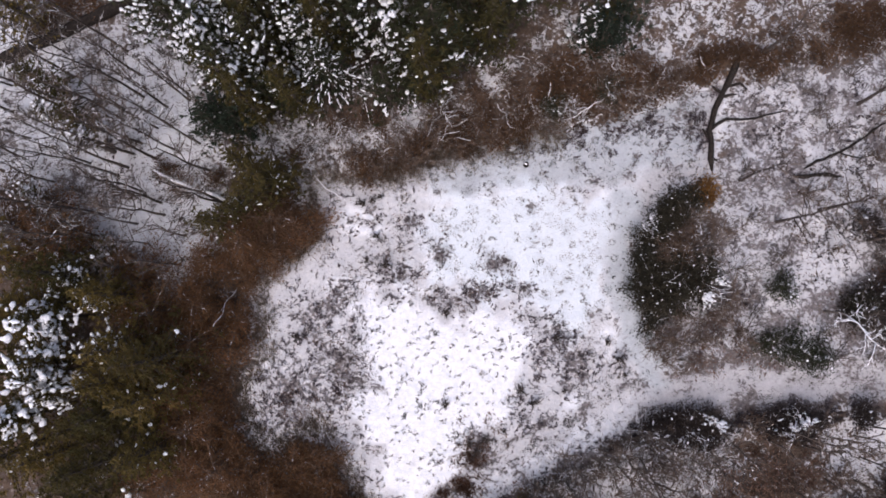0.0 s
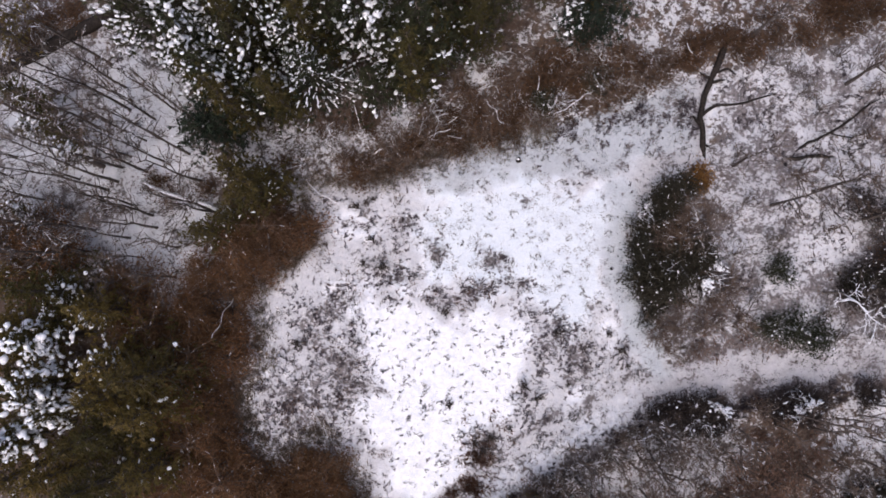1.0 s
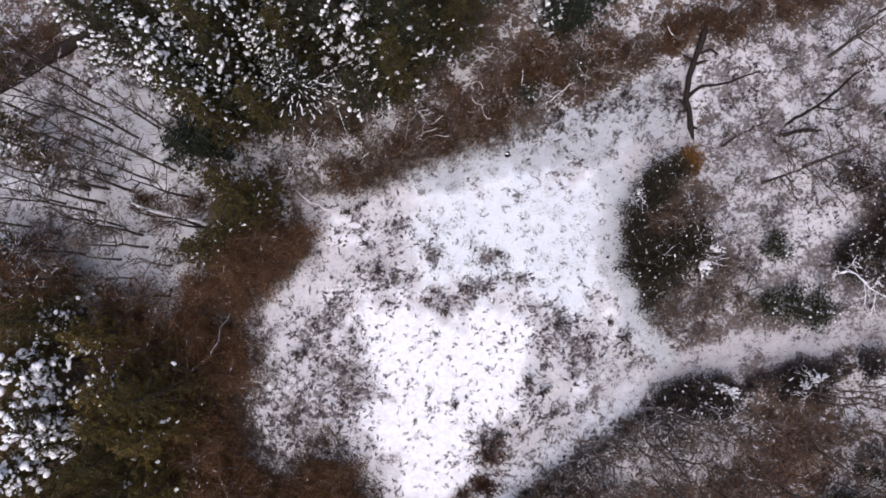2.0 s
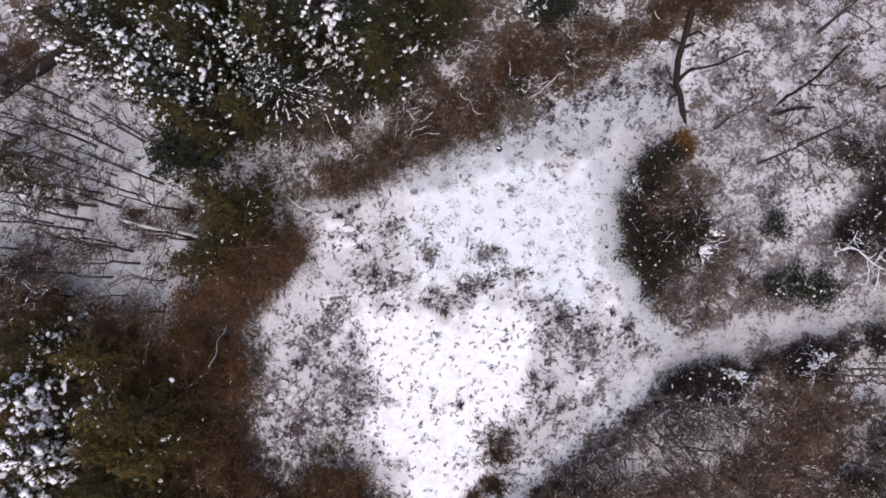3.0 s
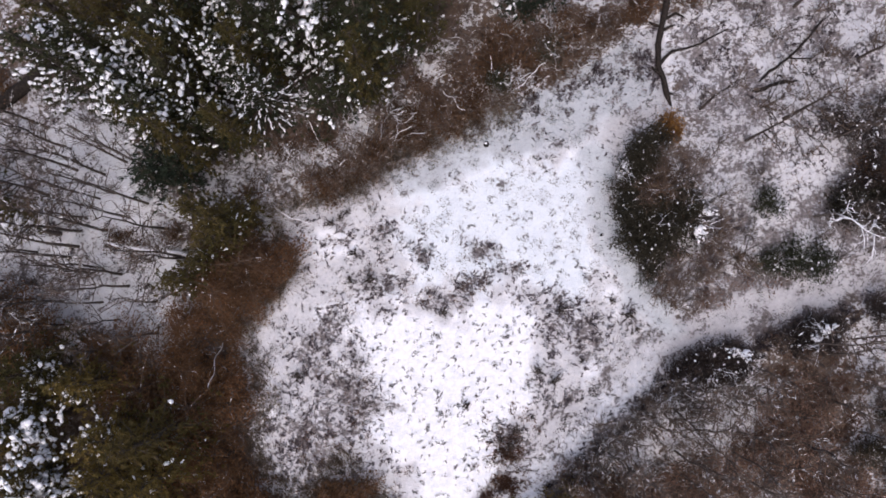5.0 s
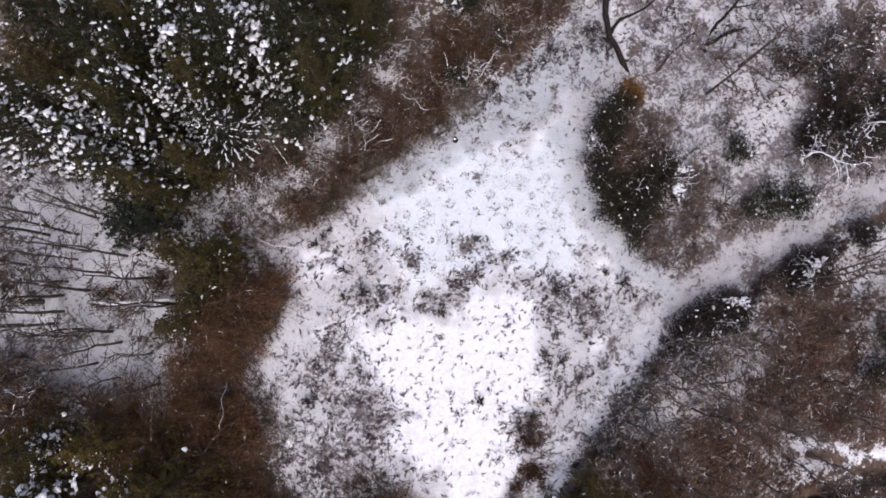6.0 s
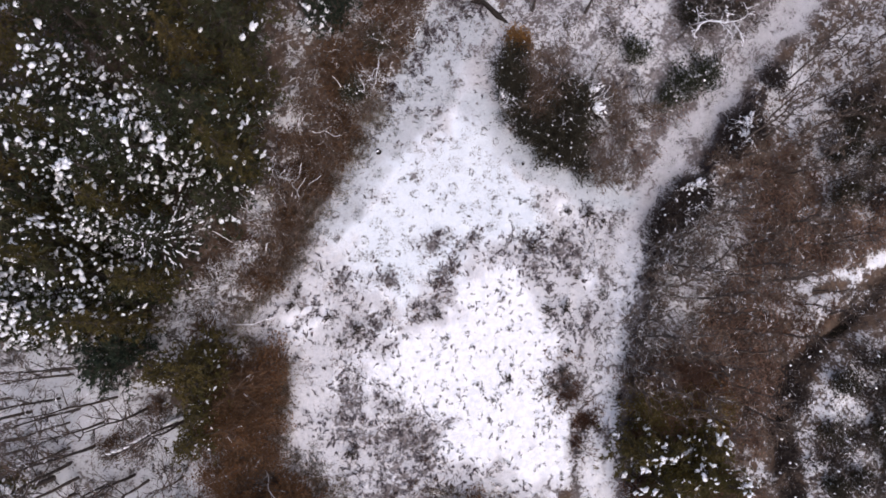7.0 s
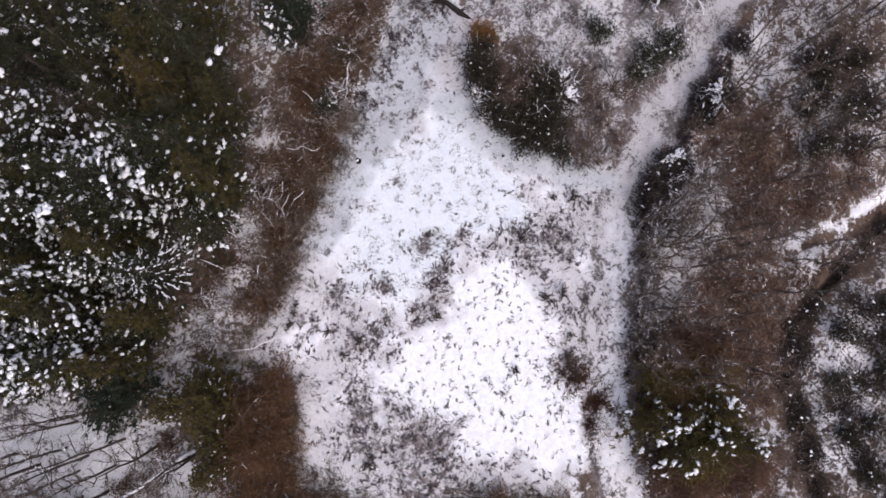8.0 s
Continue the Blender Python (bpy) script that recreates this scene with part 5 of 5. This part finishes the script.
def brook():
    """Near-black strip along the bottom of the ditch, coloured to stand for its shade."""
    p = np.array(DITCH)
    s = np.linspace(0, len(p) - 1, 60)
    x, y = np.interp(s, np.arange(len(p)), p[:, 0]), np.interp(s, np.arange(len(p)), p[:, 1])
    d = np.column_stack([np.gradient(x), np.gradient(y)])
    d /= np.linalg.norm(d, axis=1, keepdims=True)
    half = 0.15 + 0.1 * ripple(x, y, 1.5, 24)
    z = np.full(60, float(height(x, y).min()) + 0.45)
    v = np.concatenate([np.column_stack([x - d[:, 1] * half, y + d[:, 0] * half, z]), np.column_stack([x + d[:, 1] * half, y - d[:, 0] * half, z])])
    k = np.arange(59)
    b = Build()
    b.add(v, np.concatenate([np.column_stack([k, k + 60, k + 61]), np.column_stack([k, k + 61, k + 1])]))
    m, t, bsdf = shade("dark_ditch_shade", 0.9)
    bsdf.inputs["Specular IOR Level"].default_value = 0.02
    c = mix(t, span(t, grain(t, 2.0), 0.35, 0.7), (0.004, 0.004, 0.003), (0.014, 0.011, 0.009))
    t.links.new(c, bsdf.inputs["Base Color"])
    bumped(t, bsdf, grain(t, 6.0), 0.15, 0.03)
    return tagged(new("brook", b.mesh("brook", m, True)), "narrow near-black strip standing for shade in the ditch between snowy banks", "water", kind="structure")


brook()


def litter_chance(x, y):
    a = np.maximum(0.8 * ease(inside(x, y, HEDGE), -0.3, 0.5) * ease(-ripple(x, y, 1.9, 98), -0.5, 0.2), 0.75 * ease(inside(x, y, THICKET), -0.3, 0.5))
    a = np.maximum(a, 0.8 * np.maximum(ease(inside(x, y, WEST_WOOD), -0.3, 0.5), ease(inside(x, y, SOUTH_BRUSH), -0.3, 0.5)))
    a = np.maximum(a, 0.18 * ease(inside(x, y, EAST_WOOD), -0.3, 0.5))
    a = np.maximum(a, 0.4 * ease(inside(x, y, FAR_BANK), -0.3, 0.5))
    return a * (0.55 + 0.45 * ripple(x, y, 1.7, 43)) * ease(beside(x, y, SIDE_PATH), 0.3, 0.9)


def woods_chance(x, y):
    a = np.maximum(ease(inside(x, y, EAST_WOOD), -0.3, 0.5), 0.6 * ease(inside(x, y, GROVE), -0.3, 0.5))
    a = np.maximum(a, ease(inside(x, y, FAR_BANK), -0.3, 0.5))
    return 0.8 * a * ease(ripple(x, y, 0.8, 47) + 0.5 * ripple(x, y, 2.6, 48), -0.1, 0.8)


p, r = scattered(34000, 59, (-32, -30), (30, 18), woods_chance)
commas("wood_floor_plants", "dark dead plants bent over in thin snow", M_SPRIG, p, r, 10, 0.24, (0.08, 0.26), (0.03, 0.06), 0.9)
p, r = scattered(30000, 53, (-30, -28), (34, 18), litter_chance)
tufts("undergrowth", "low brown undergrowth and dead leaves", M_LITTER, p, r, 9, (0.12, 0.38), (0.03, 0.07), 0.16, 0.35)


RUSSET = [(18.0, -7.4), (20.4, -8.2), (22.6, -11.0), (21.4, -14.2), (18.8, -17.4), (13.0, -18.8), (8.6, -19.4), (4.6, -22.6), (4.2, -18.8), (6.6, -15.8), (11.0, -13.4), (15.6, -12.4), (17.8, -10.2)]
HEDGE_FOOT = [(-8.4, 8.2), (-5.0, 9.6), (-0.6, 11.2), (3.4, 13.2), (9.0, 15.0), (15.0, 15.6), (12.0, 13.0), (8.6, 11.6), (5.0, 11.2), (2.0, 10.5), (-2.6, 9.6), (-6.6, 8.0)]
BROWN_EDGE = [(12.4, -0.6), (16.0, -0.4), (17.0, -2.6), (20.6, -3.6), (12.2, -4.4), (11.4, -3.4)]
p, r = scattered(60000, 71, (-10, -19), (24, 17), lambda x, y: np.maximum(0.8 * ease(inside(x, y, RUSSET), -1.2, 0.8), 0.3 * ease(inside(x, y, BROWN_EDGE), -0.6, 0.5)) * ease(ripple(x, y, 0.9, 72), -0.5, 0.9) * ease(beside(x, y, SIDE_PATH), 0.3, 0.9))
tufts("russet_undergrowth", "low russet-brown dead bracken between leafless saplings", M_RUSSET, p, r, 10, (0.14, 0.42), (0.03, 0.07), 0.17, 0.35)

p, r = scattered(16000, 97, (-10, 7), (16, 17), lambda x, y: 0.5 * ease(inside(x, y, HEDGE_FOOT), -0.7, 0.3) * ease(ripple(x, y, 0.9, 99), -0.6, 0.6))
tufts("hedge_undergrowth", "dark brown dead leaves and stalks under the hedge", M_BROWN, p, r, 10, (0.14, 0.40), (0.03, 0.07), 0.17, 0.35)

p, r = scattered(5200, 73, (-2, -14), (4, -6), lambda x, y: 0.42 * np.exp(-((beside(x, y, [(1.2, -8.6), (0.9, -9.8), (0.4, -11.0), (-0.3, -12.4)]) / 0.95) ** 2)) * ease(ripple(x, y, 0.8, 74), -0.5, 0.6))
tufts("brown_weeds", "brown dead weeds beside the track", M_RUSSET, p, r, 14, (0.15, 0.42), (0.03, 0.06), 0.12, 0.7)

p, r = scattered(9000, 75, (-14, -13), (6, 8), lambda x, y: 0.9 * weed_chance(x, y) * ease(ripple(x, y, 1.1, 76), -0.1, 0.6) * (1 - ease(x, -3.0, 4.0)))
tufts("reddish_weeds", "reddish-brown dead weeds in thin snow", M_RUSSET, p, r, 12, (0.12, 0.32), (0.02, 0.045), 0.13, 0.6)
